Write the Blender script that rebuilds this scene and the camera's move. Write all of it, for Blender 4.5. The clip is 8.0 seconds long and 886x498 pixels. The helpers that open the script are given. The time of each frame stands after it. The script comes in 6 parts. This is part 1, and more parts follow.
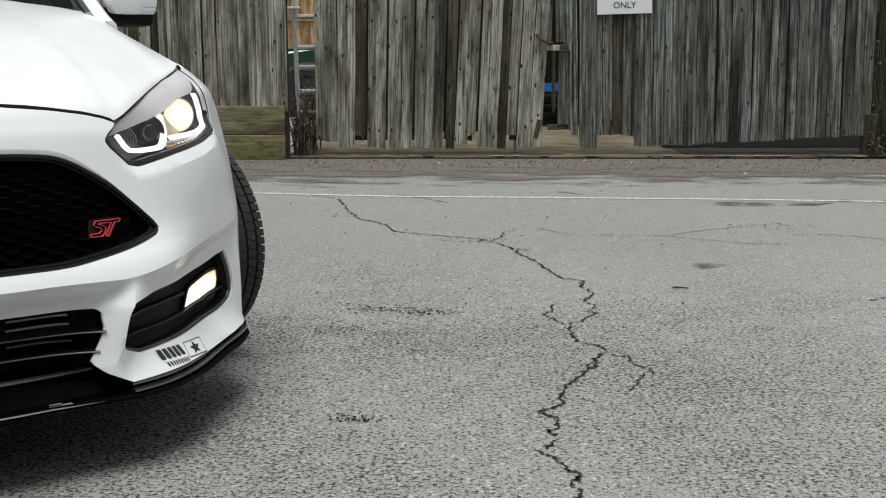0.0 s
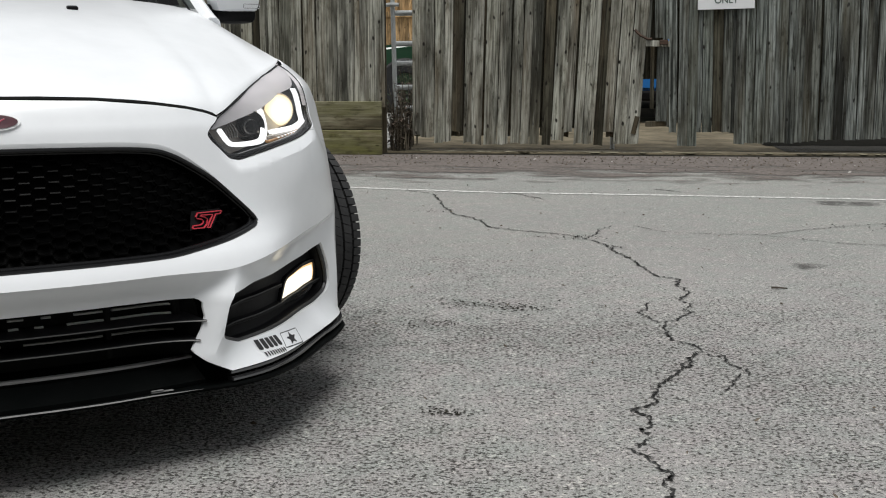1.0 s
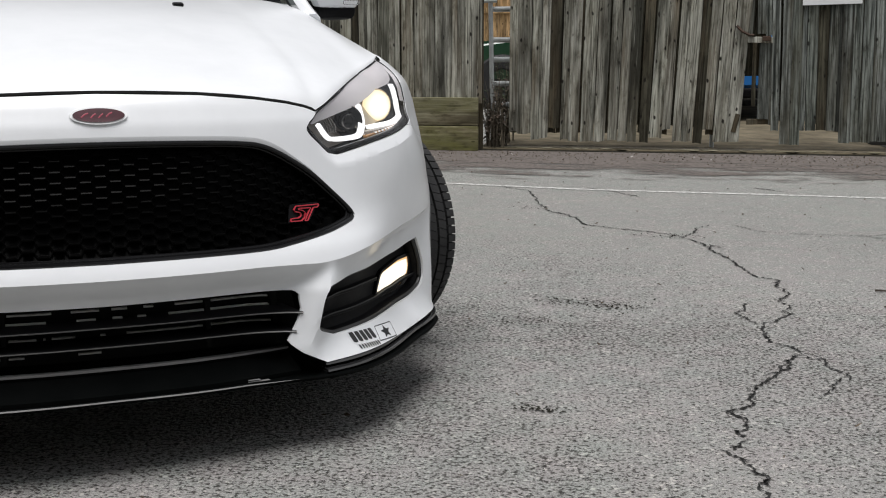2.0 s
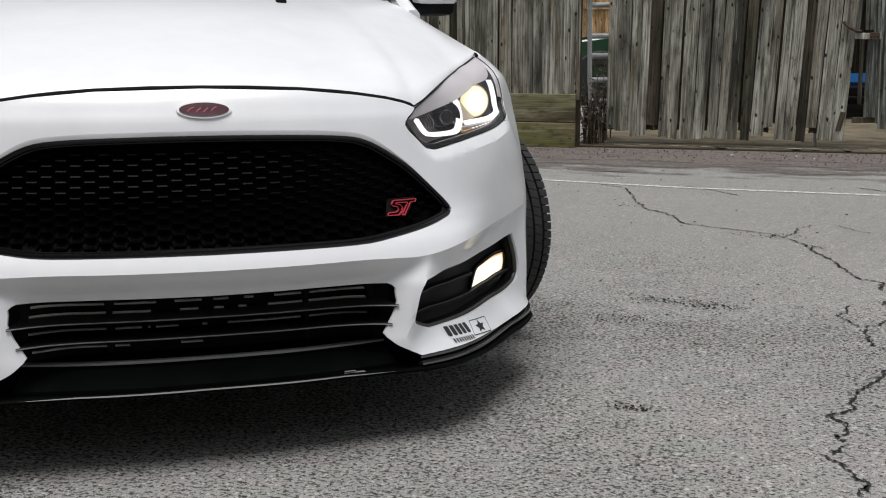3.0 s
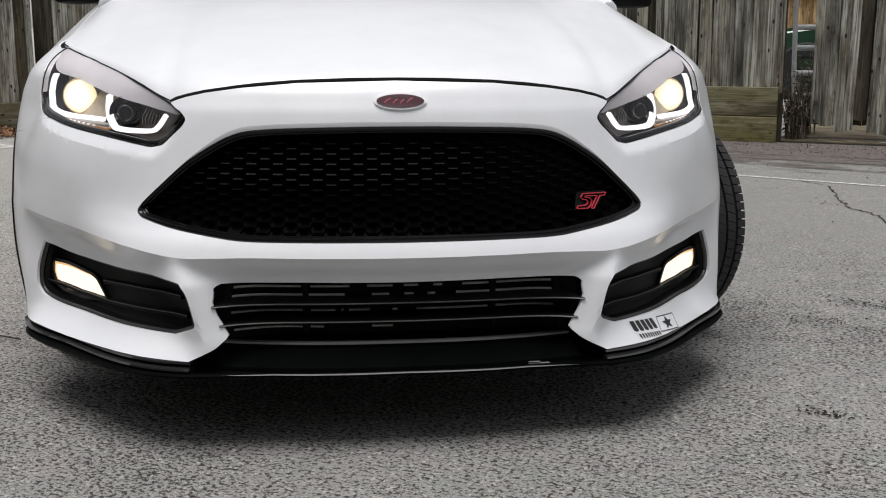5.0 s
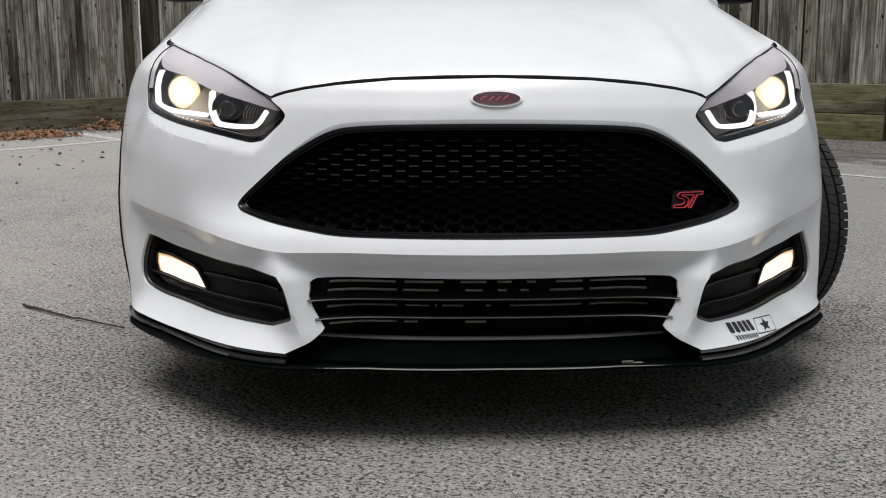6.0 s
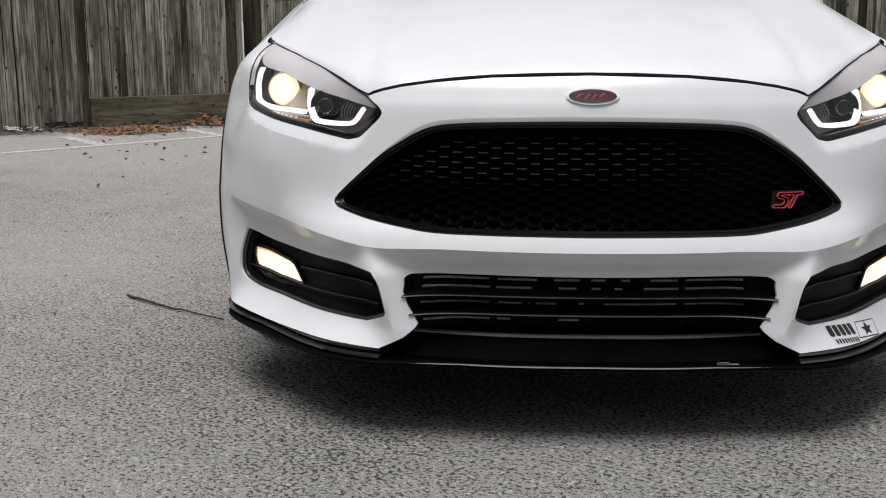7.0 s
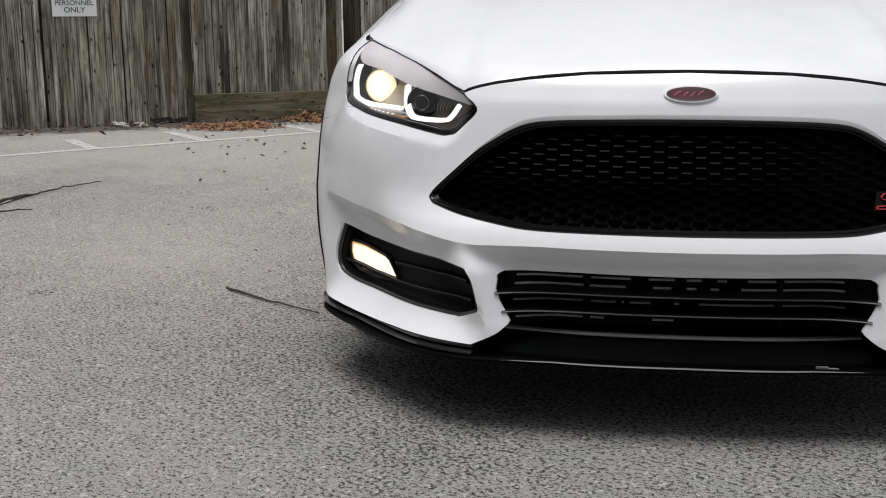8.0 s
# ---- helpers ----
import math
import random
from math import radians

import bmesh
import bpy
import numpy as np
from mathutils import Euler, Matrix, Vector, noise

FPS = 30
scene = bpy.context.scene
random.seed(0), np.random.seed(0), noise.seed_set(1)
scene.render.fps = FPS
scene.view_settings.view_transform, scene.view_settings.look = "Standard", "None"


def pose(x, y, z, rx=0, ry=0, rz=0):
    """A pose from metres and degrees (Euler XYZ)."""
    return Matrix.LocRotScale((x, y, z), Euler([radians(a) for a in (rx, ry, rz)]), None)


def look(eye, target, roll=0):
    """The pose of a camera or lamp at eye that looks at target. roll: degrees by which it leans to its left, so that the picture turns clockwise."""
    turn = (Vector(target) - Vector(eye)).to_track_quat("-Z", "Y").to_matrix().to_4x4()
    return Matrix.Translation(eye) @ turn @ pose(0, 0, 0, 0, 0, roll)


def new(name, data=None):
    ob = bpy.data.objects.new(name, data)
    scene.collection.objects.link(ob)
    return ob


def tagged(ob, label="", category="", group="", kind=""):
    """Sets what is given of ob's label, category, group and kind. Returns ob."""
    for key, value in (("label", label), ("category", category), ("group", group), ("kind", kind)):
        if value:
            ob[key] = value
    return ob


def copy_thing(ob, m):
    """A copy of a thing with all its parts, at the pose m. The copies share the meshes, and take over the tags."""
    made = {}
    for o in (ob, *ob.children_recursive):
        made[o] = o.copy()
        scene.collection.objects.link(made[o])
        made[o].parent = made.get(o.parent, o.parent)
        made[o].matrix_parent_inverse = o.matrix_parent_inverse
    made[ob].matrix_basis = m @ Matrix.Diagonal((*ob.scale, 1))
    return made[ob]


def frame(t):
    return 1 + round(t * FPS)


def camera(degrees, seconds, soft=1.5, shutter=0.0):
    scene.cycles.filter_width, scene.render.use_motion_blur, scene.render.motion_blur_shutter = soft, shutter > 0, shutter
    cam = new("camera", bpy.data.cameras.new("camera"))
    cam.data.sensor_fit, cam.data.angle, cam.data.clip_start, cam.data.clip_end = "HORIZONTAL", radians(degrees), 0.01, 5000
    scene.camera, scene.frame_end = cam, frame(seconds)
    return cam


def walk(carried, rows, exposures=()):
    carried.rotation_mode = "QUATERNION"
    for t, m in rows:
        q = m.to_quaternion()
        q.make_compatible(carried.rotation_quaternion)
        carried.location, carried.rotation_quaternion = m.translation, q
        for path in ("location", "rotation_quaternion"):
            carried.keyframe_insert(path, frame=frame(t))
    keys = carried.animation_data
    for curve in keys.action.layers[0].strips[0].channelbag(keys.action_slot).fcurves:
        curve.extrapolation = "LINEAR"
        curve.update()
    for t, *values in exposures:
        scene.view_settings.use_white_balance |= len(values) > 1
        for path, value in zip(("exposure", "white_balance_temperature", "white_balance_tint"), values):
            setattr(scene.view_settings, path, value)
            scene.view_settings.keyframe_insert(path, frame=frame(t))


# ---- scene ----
cam = camera(42.49, 8.0, soft=1.1)

# seconds; turn, tilt and lean; place of a camera that pans from the wrist and drifts back a little
ROWS = [(0.0, 0.000, -9.999, -0.000, (-0.0000, 0.0001, 0.8437)),
        (0.5, 2.408, -10.087, -0.030, (-0.0000, -0.0062, 0.8439)),
        (1.0, 4.827, -10.193, -0.051, (0.0015, -0.0098, 0.8435)),
        (1.5, 7.229, -10.293, -0.034, (0.0018, -0.0113, 0.8427)),
        (3.0, 14.457, -10.556, -0.008, (0.0007, -0.0243, 0.8422)),
        (3.5, 16.854, -10.701, 0.024, (0.0037, -0.0321, 0.8453)),
        (4.0, 19.296, -10.795, 0.014, (0.0056, -0.0340, 0.8449)),
        (4.5, 21.743, -10.895, -0.026, (0.0093, -0.0379, 0.8456)),
        (6.0, 29.074, -11.210, -0.155, (0.0184, -0.0469, 0.8513)),
        (6.5, 31.478, -11.324, -0.254, (0.0204, -0.0496, 0.8534)),
        (7.0, 33.954, -11.353, -0.334, (0.0246, -0.0513, 0.8534)),
        (7.5, 36.416, -11.423, -0.416, (0.0284, -0.0518, 0.8540)),
        (8.0, 38.844, -11.436, -0.450, (0.0305, -0.0528, 0.8522))]
walk(cam, [(t, pose(*eye, 90 + tilt, 0, turn) @ pose(0, 0, 0, 0, 0, lean)) for t, turn, tilt, lean, eye in ROWS],
     exposures=[(0.0, 0.60, 6500, 6.5), (1.5, 0.54, 6500, 9.5), (4.0, 0.43, 6500, 12), (8.0, 0.37, 6500, 11.5)])

# ---- sky and sun: bright overcast day ----
SUN_HEIGHT, SUN_TURN = 80, 190
world = bpy.data.worlds.new("overcast_sky")
scene.world = world
world.use_nodes = True
wn, wl = world.node_tree.nodes, world.node_tree.links
sky = wn.new("ShaderNodeTexSky")
sky.sky_type, sky.sun_disc = "NISHITA", False
sky.sun_elevation, sky.sun_rotation = radians(SUN_HEIGHT), radians(SUN_TURN)
sky.air_density, sky.dust_density = 1.0, 1.0
grey = wn.new("ShaderNodeHueSaturation")
grey.inputs["Saturation"].default_value = 0.12
wl.new(sky.outputs[0], grey.inputs["Color"])
wl.new(grey.outputs[0], wn["Background"].inputs["Color"])
wn["Background"].inputs["Strength"].default_value = 0.085
sun = new("sun", bpy.data.lights.new("sun", "SUN"))
sun.data.energy, sun.data.angle, sun.data.color = 2.3, radians(40), (1.0, 0.98, 0.96)
a, e = radians(SUN_TURN), radians(SUN_HEIGHT)
sun.matrix_world = look((20 * math.sin(a) * math.cos(e), 20 * math.cos(a) * math.cos(e), 20 * math.sin(e)), (0, 0, 0))


# ---- materials ----
class Mat:
    """A node material with a principled shader and short ways to add textures."""

    def __init__(self, name, color=(0.5, 0.5, 0.5), rough=0.5, metal=0.0, **more):
        self.m = bpy.data.materials.new(name)
        self.m.use_nodes = True
        self.n, self.l = self.m.node_tree.nodes, self.m.node_tree.links
        self.b = self.n["Principled BSDF"]
        self.b.inputs["Base Color"].default_value = (*color, 1)
        self.b.inputs["Roughness"].default_value = rough
        self.b.inputs["Metallic"].default_value = metal
        for key, value in more.items():
            self.b.inputs[key.replace("_", " ")].default_value = value

    def node(self, kind, **values):
        n = self.n.new("ShaderNode" + kind)
        for key, value in values.items():
            n.inputs[key.replace("_", " ")].default_value = value
        return n

    def coords(self, stretch=(1, 1, 1), by_object=False, space="Object"):
        c = self.n.new("ShaderNodeTexCoord")
        m = self.n.new("ShaderNodeMapping")
        m.inputs["Scale"].default_value = stretch
        self.l.new(c.outputs[space], m.inputs["Vector"])
        if by_object:
            info = self.n.new("ShaderNodeObjectInfo")
            s = self.node("VectorMath")
            s.operation = "SCALE"
            k = self.n.new("ShaderNodeCombineXYZ")
            for i in range(3):
                self.l.new(info.outputs["Random"], k.inputs[i])
            self.l.new(k.outputs[0], s.inputs[0])
            s.inputs["Scale"].default_value = 90.0
            self.l.new(s.outputs[0], m.inputs["Location"])
        return m.outputs[0]

    def noise(self, vec, scale, detail=4.0, rough=0.55):
        n = self.node("TexNoise", Scale=scale, Detail=detail, Roughness=rough)
        self.l.new(vec, n.inputs["Vector"])
        return n.outputs["Fac"]

    def cells(self, vec, scale, feature="F1"):
        n = self.node("TexVoronoi", Scale=scale)
        n.feature = feature
        self.l.new(vec, n.inputs["Vector"])
        return n

    def ramp(self, fac, *stops):
        n = self.n.new("ShaderNodeValToRGB")
        r = n.color_ramp
        while len(r.elements) < len(stops):
            r.elements.new(0.5)
        for el, (at, c) in zip(r.elements, stops):
            el.position = at
            el.color = (*c, 1) if isinstance(c, tuple) else (c, c, c, 1)
        self.l.new(fac, n.inputs[0])
        return n.outputs[0]

    def mix(self, fac, a, b, how="MIX"):
        n = self.n.new("ShaderNodeMix")
        n.data_type, n.blend_type = "RGBA", how
        for at, v in ((0, fac), (6, a), (7, b)):
            sock = n.inputs[at]
            if isinstance(v, (int, float)):
                sock.default_value = v if at == 0 else (v, v, v, 1)
            elif isinstance(v, tuple):
                sock.default_value = (*v, 1)
            else:
                self.l.new(v, sock)
        return n.outputs[2]

    def color(self, sock):
        self.l.new(sock, self.b.inputs["Base Color"])
        return self

    def rough(self, sock):
        self.l.new(sock, self.b.inputs["Roughness"])
        return self

    def bump(self, sock, height, strength=1.0):
        n = self.node("Bump", Strength=strength, Distance=height)
        self.l.new(sock, n.inputs["Height"])
        if self.b.inputs["Normal"].is_linked:
            self.l.new(self.b.inputs["Normal"].links[0].from_socket, n.inputs["Normal"])
        self.l.new(n.outputs[0], self.b.inputs["Normal"])
        return self


def lamp_material(name, color, strength):
    m = Mat(name, tuple(0.12 * c for c in color), 0.2)
    m.b.inputs["Emission Color"].default_value = (*color, 1)
    m.b.inputs["Emission Strength"].default_value = strength
    return m.m


def asphalt_material():
    m = Mat("aged_asphalt", rough=0.92, Specular_IOR_Level=0.3)
    v = m.coords()
    grain = m.noise(v, 260.0, 3.0, 0.65)
    stones = m.cells(v, 140.0)
    area = m.noise(v, 0.7, 4.0, 0.6)
    clumps = m.noise(v, 16.0, 5.0, 0.7)
    pits = m.noise(m.coords((1, 1.2, 1)), 100.0, 4.0, 0.62)

    def total(*terms):
        out = terms[0][0]
        for sock, k in terms[1:]:
            n = m.node("Math")
            n.operation = "MULTIPLY_ADD"
            m.l.new(sock, n.inputs[0])
            n.inputs[1].default_value = k
            m.l.new(out, n.inputs[2])
            out = n.outputs[0]
        return out

    c = m.ramp(grain, (0.28, 0.13), (0.44, 0.275), (0.56, 0.375), (0.72, 0.60))
    # single pale and dark stones in the binder
    c = m.mix(m.ramp(stones.outputs["Color"], (0.80, 0.0), (0.86, 0.65)), c, (0.60, 0.59, 0.575))
    c = m.mix(m.ramp(stones.outputs["Color"], (0.16, 0.6), (0.22, 0.0)), c, (0.23, 0.23, 0.23))
    # open pores, thick in the worn areas and sparse elsewhere
    # the surface is open and pitted round the stalls and polished smooth in the lane by the fence
    xyz = m.n.new("ShaderNodeSeparateXYZ")
    m.l.new(v, xyz.inputs[0])
    smooth = m.node("MapRange", From_Min=4.3, From_Max=6.4)
    m.l.new(total((xyz.outputs[1], 1), (area, 1.6), (clumps, 0.8)), smooth.inputs["Value"])
    smooth = smooth.outputs[0]
    worn = m.node("MapRange", From_Min=1.3, From_Max=-0.2)
    m.l.new(total((xyz.outputs[0], 1), (area, -1.2), (clumps, 0.5)), worn.inputs["Value"])
    lane = m.node("MapRange", From_Min=-3.2, From_Max=-1.4)
    m.l.new(xyz.outputs[0], lane.inputs["Value"])
    open_patch = m.node("Math")
    open_patch.operation = "MULTIPLY"
    m.l.new(worn.outputs[0], open_patch.inputs[0])
    m.l.new(lane.outputs[0], open_patch.inputs[1])
    worn, open_patch = worn.outputs[0], open_patch.outputs[0]
    pore = total((pits, 1), (clumps, 0.12), (area, 0.26), (smooth, 0.10), (worn, -0.014), (open_patch, -0.015))
    c = m.mix(m.ramp(pore, (0.565, 1.0), (0.60, 0.75), (0.642, 0.0)), c, (0.050, 0.047, 0.044))
    deep = total((m.noise(m.coords((1, 1.35, 1)), 62.0, 4.0, 0.68), 1), (clumps, 0.18), (area, 0.16), (smooth, 0.10), (worn, -0.012), (open_patch, -0.015))
    c = m.mix(m.ramp(deep, (0.52, 0.95), (0.562, 0.0)), c, (0.030, 0.029, 0.028))
    c = m.mix(1.0, c, m.ramp(m.noise(v, 0.33, 2.0, 0.5), (0.40, (0.995, 1.0, 0.975)), (0.62, (1.02, 1.0, 0.985))), "MULTIPLY")
    patch = m.noise(v, 0.8, 5.0, 0.6)
    c = m.mix(0.8, c, m.ramp(patch, (0.3, (0.93, 0.935, 0.93)), (0.5, (0.99, 0.99, 0.98)), (0.72, (1.07, 1.06, 1.03))), "MULTIPLY")
    c = m.mix(0.5, c, m.ramp(m.noise(v, 9.0, 3.0, 0.6), (0.3, (0.90, 0.985, 0.94)), (0.7, (1.10, 1.0, 1.02))), "MULTIPLY")
    # a little darker in the lane by the fence, a little paler at the far left
    both = m.node("Math")
    both.operation = "MULTIPLY"
    m.l.new(lane.outputs[0], both.inputs[0])
    m.l.new(smooth, both.inputs[1])
    c = m.mix(1.0, c, m.ramp(both.outputs[0], (0.1, 1.0), (0.8, (0.84, 0.85, 0.835))), "MULTIPLY")
    c = m.mix(1.0, c, m.ramp(lane.outputs[0], (0.0, (1.13, 1.12, 1.09)), (1.0, 1.0)), "MULTIPLY")
    m.color(c)
    m.bump(grain, 0.002, 0.6)
    m.bump(pore, 0.012, 1.0)
    return m.m


def wood_material(name, dark, mid, light, brown=(0.13, 0.095, 0.06), moss=0.0, along=2):
    """Weathered timber, grain along one axis; every board has its own tone."""
    m = Mat(name, rough=0.9, Specular_IOR_Level=0.25)
    s = [1, 1, 1]
    s[along] = 0.03
    v = m.coords(tuple(s), True)
    s[along] = 0.12
    w = m.coords(tuple(s), True)
    grain = m.noise(v, 80.0, 3.0, 0.6)
    band = m.noise(v, 38.0, 3.0, 0.6)
    broad = m.noise(w, 7.0, 5.0, 0.62)
    stain = m.noise(w, 4.0, 4.0, 0.6)
    smudge = m.noise(w, 22.0, 6.0, 0.7)
    info = m.n.new("ShaderNodeObjectInfo")
    c = m.ramp(grain, (0.24, dark), (0.40, mid), (0.62, light), (0.80, mid))
    c = m.mix(0.6, c, m.ramp(band, (0.30, 0.35), (0.43, 0.95), (0.62, 1.2)), "MULTIPLY")
    c = m.mix(0.75, c, m.ramp(smudge, (0.34, 0.35), (0.45, 0.95), (0.62, 1.2)), "MULTIPLY")
    # broad rain streaks and weathered patches, a third of a board wide
    wash = m.noise(m.coords(tuple(0.16 if i == along else 1.0 for i in range(3)), True), 13.0, 3.0, 0.55)
    c = m.mix(0.8, c, m.ramp(wash, (0.33, (0.52, 0.50, 0.45)), (0.46, (0.95, 0.94, 0.92)), (0.60, (1.18, 1.18, 1.17))), "MULTIPLY")
    c = m.mix(m.ramp(broad, (0.47, 0.0), (0.70, 0.8)), c, brown)
    c = m.mix(m.ramp(stain, (0.49, 0.0), (0.66, 0.88)), c, (dark[0] * 0.45, dark[1] * 0.45, dark[2] * 0.42))
    tone = m.ramp(info.outputs["Random"], (0.0, (0.70, 0.68, 0.64)), (0.16, (0.86, 0.86, 0.85)), (0.5, (1.0, 0.99, 0.97)), (0.75, (1.10, 1.10, 1.11)), (1.0, (0.84, 0.85, 0.80)))
    c = m.mix(1.0, c, tone, "MULTIPLY")
    flat = [1, 1, 1]
    flat[1] = 0.0
    flat[along] = 0.5
    spot = m.node("VectorMath")
    spot.operation = "MULTIPLY_ADD"
    wobble = m.node("TexNoise", Scale=60.0, Detail=2.0)
    m.l.new(w, wobble.inputs["Vector"])
    m.l.new(wobble.outputs["Color"], spot.inputs[0])
    spot.inputs[1].default_value = (0.012, 0.0, 0.02)
    m.l.new(m.coords(tuple(flat), True), spot.inputs[2])
    knots = m.cells(spot.outputs[0], 17.0)
    rare = m.ramp(knots.outputs["Color"], (0.26, 0.0), (0.29, 1.0))
    k = m.node("Math")
    k.operation = "MULTIPLY"
    m.l.new(m.ramp(knots.outputs["Distance"], (0.09, 0.97), (0.12, 0.6), (0.16, 0.0)), k.inputs[0])
    m.l.new(rare, k.inputs[1])
    c = m.mix(k.outputs[0], c, (0.014, 0.012, 0.010))
    check = m.noise(m.coords(tuple(0.018 if i == along else 1.0 for i in range(3)), True), 120.0, 2.0, 0.5)
    c = m.mix(m.ramp(check, (0.30, 0.9), (0.36, 0.0)), c, (0.02, 0.018, 0.015))
    c = m.mix(m.ramp(check, (0.64, 0.0), (0.72, 0.65)), c, light)
    if moss:
        green = m.noise(m.coords((1, 1, 3), True), 2.4, 5.0, 0.65)
        c = m.mix(m.ramp(green, (0.42, 0.0), (0.62, moss)), c, (0.155, 0.15, 0.055))
    blot = m.noise(m.coords(tuple(0.3 if i == along else 1.0 for i in range(3)), True), 24.0, 5.0, 0.7)
    c = m.mix(0.85, c, m.ramp(blot, (0.34, (0.42, 0.40, 0.36)), (0.45, (0.92, 0.92, 0.90)), (0.60, (1.12, 1.12, 1.13))), "MULTIPLY")
    c = m.mix(1.0, c, (0.985, 1.0, 0.955), "MULTIPLY")
    m.color(c)
    m.bump(grain, 0.004, 0.8)
    return m.m


def speckled(name, a, b, scale, rough=0.8, height=0.002, detail=5.0, shine=0.5):
    m = Mat(name, rough=rough, Specular_IOR_Level=shine)
    n = m.noise(m.coords(by_object=True), scale, detail, 0.65)
    m.color(m.ramp(n, (0.3, a), (0.7, b)))
    m.bump(n, height, 0.6)
    return m.m


def paint_material():
    m = Mat("white_car_paint", (0.80, 0.81, 0.82), 0.32, Coat_Weight=1.0, Coat_Roughness=0.2)
    v = m.coords()
    dust = m.noise(v, 7.0, 5.0, 0.6)
    m.color(m.ramp(dust, (0.3, (0.77, 0.79, 0.815)), (0.6, (0.82, 0.84, 0.865))))
    m.rough(m.ramp(dust, (0.3, 0.55), (0.7, 0.45)))
    return m.m


def clear_material(name, tint=(1, 1, 1), ior=1.45, haze=0.03):
    """Thin clear plastic or glass: see-through, with a glossy skin."""
    m = Mat(name)
    t = m.n.new("ShaderNodeBsdfTransparent")
    t.inputs[0].default_value = (*tint, 1)
    g = m.n.new("ShaderNodeBsdfGlossy")
    g.inputs["Roughness"].default_value = haze
    f = m.n.new("ShaderNodeFresnel")
    f.inputs[0].default_value = ior
    x = m.n.new("ShaderNodeMixShader")
    m.l.new(f.outputs[0], x.inputs[0])
    m.l.new(t.outputs[0], x.inputs[1])
    m.l.new(g.outputs[0], x.inputs[2])
    m.l.new(x.outputs[0], m.n["Material Output"].inputs[0])
    return m.m


def worn_line_material():
    m = Mat("worn_white_road_paint", (0.70, 0.70, 0.68), 0.8)
    v = m.coords()
    wear = m.ramp(m.noise(v, 28.0, 6.0, 0.75), (0.38, 0.15), (0.58, 0.75))
    t = m.n.new("ShaderNodeBsdfTransparent")
    x = m.n.new("ShaderNodeMixShader")
    m.l.new(wear, x.inputs[0])
    m.l.new(t.outputs[0], x.inputs[1])
    m.l.new(m.b.outputs[0], x.inputs[2])
    m.l.new(x.outputs[0], m.n["Material Output"].inputs[0])
    return m.m


def rubber_material():
    m = Mat("tyre_rubber", rough=0.75)
    n = m.noise(m.coords(), 30.0, 5.0, 0.6)
    m.color(m.ramp(n, (0.3, (0.010, 0.010, 0.011)), (0.7, (0.024, 0.024, 0.024))))
    m.bump(n, 0.001, 0.4)
    return m.m


ASPHALT = asphalt_material()
CRACK = speckled("crack_shadow", (0.006, 0.006, 0.006), (0.03, 0.029, 0.027), 90.0, 0.95)
LINE = worn_line_material()
BOARD = wood_material("weathered_fence_board", (0.052, 0.050, 0.043), (0.215, 0.208, 0.190), (0.52, 0.51, 0.48))
BOARD_GATE = wood_material("dull_weathered_gate_board", (0.042, 0.041, 0.035), (0.20, 0.197, 0.178), (0.48, 0.475, 0.44))
BOARD_PALE = wood_material("dry_pale_fence_board", (0.05, 0.047, 0.040), (0.215, 0.204, 0.183), (0.54, 0.52, 0.48))
BOARD_COOL = wood_material("damp_grey_fence_board", (0.012, 0.013, 0.0125), (0.066, 0.073, 0.071), (0.30, 0.32, 0.32), (0.095, 0.086, 0.065))
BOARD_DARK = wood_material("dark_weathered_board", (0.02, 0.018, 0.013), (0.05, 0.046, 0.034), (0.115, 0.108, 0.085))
KICK = wood_material("mossy_kick_board", (0.06, 0.056, 0.034), (0.22, 0.205, 0.13), (0.36, 0.34, 0.22), moss=0.9, along=0)
KICK_UPPER = wood_material("olive_kick_board", (0.07, 0.067, 0.045), (0.22, 0.21, 0.15), (0.35, 0.335, 0.25), moss=0.45, along=0)
KICK_PLAIN = wood_material("grey_kick_board", (0.07, 0.065, 0.05), (0.18, 0.165, 0.125), (0.27, 0.25, 0.20), moss=0.3, along=0)
TAN = wood_material("tan_fence_board", (0.36, 0.22, 0.11), (0.5, 0.32, 0.17), (0.6, 0.4, 0.22))
CONCRETE = speckled("dirty_concrete", (0.06, 0.05, 0.032), (0.19, 0.162, 0.112), 5.0, 0.9, 0.004, shine=0.15)
# near black: stands for shaded ground behind the fence and gates
SHADE_BLACK = speckled("shade_black_ground", (0.003, 0.003, 0.0025), (0.014, 0.013, 0.010), 40.0, 0.95, shine=0.03)
MOSS = speckled("dry_black_moss", (0.008, 0.008, 0.006), (0.04, 0.038, 0.03), 60.0, 0.95, shine=0.05)
DIRT = speckled("dark_dirt", (0.045, 0.035, 0.026), (0.17, 0.138, 0.105), 22.0, 0.95, 0.012, shine=0.1)
RUBBLE = speckled("pale_rubble", (0.42, 0.40, 0.37), (0.72, 0.70, 0.67), 30.0, 0.9)
GALVANISED = speckled("galvanised_steel", (0.48, 0.51, 0.51), (0.66, 0.69, 0.69), 12.0, 0.45)
RUST = speckled("rusty_iron", (0.03, 0.018, 0.012), (0.09, 0.05, 0.03), 30.0, 0.8)
LEAF_DRY = speckled("dry_leaf", (0.12, 0.058, 0.028), (0.37, 0.20, 0.105), 9.0, 0.8)
LEAF_DARK = speckled("rotting_leaf", (0.03, 0.022, 0.016), (0.12, 0.085, 0.06), 9.0, 0.8)
LEAF_GREEN = speckled("green_leaf", (0.02, 0.045, 0.014), (0.07, 0.12, 0.035), 6.0, 0.6)
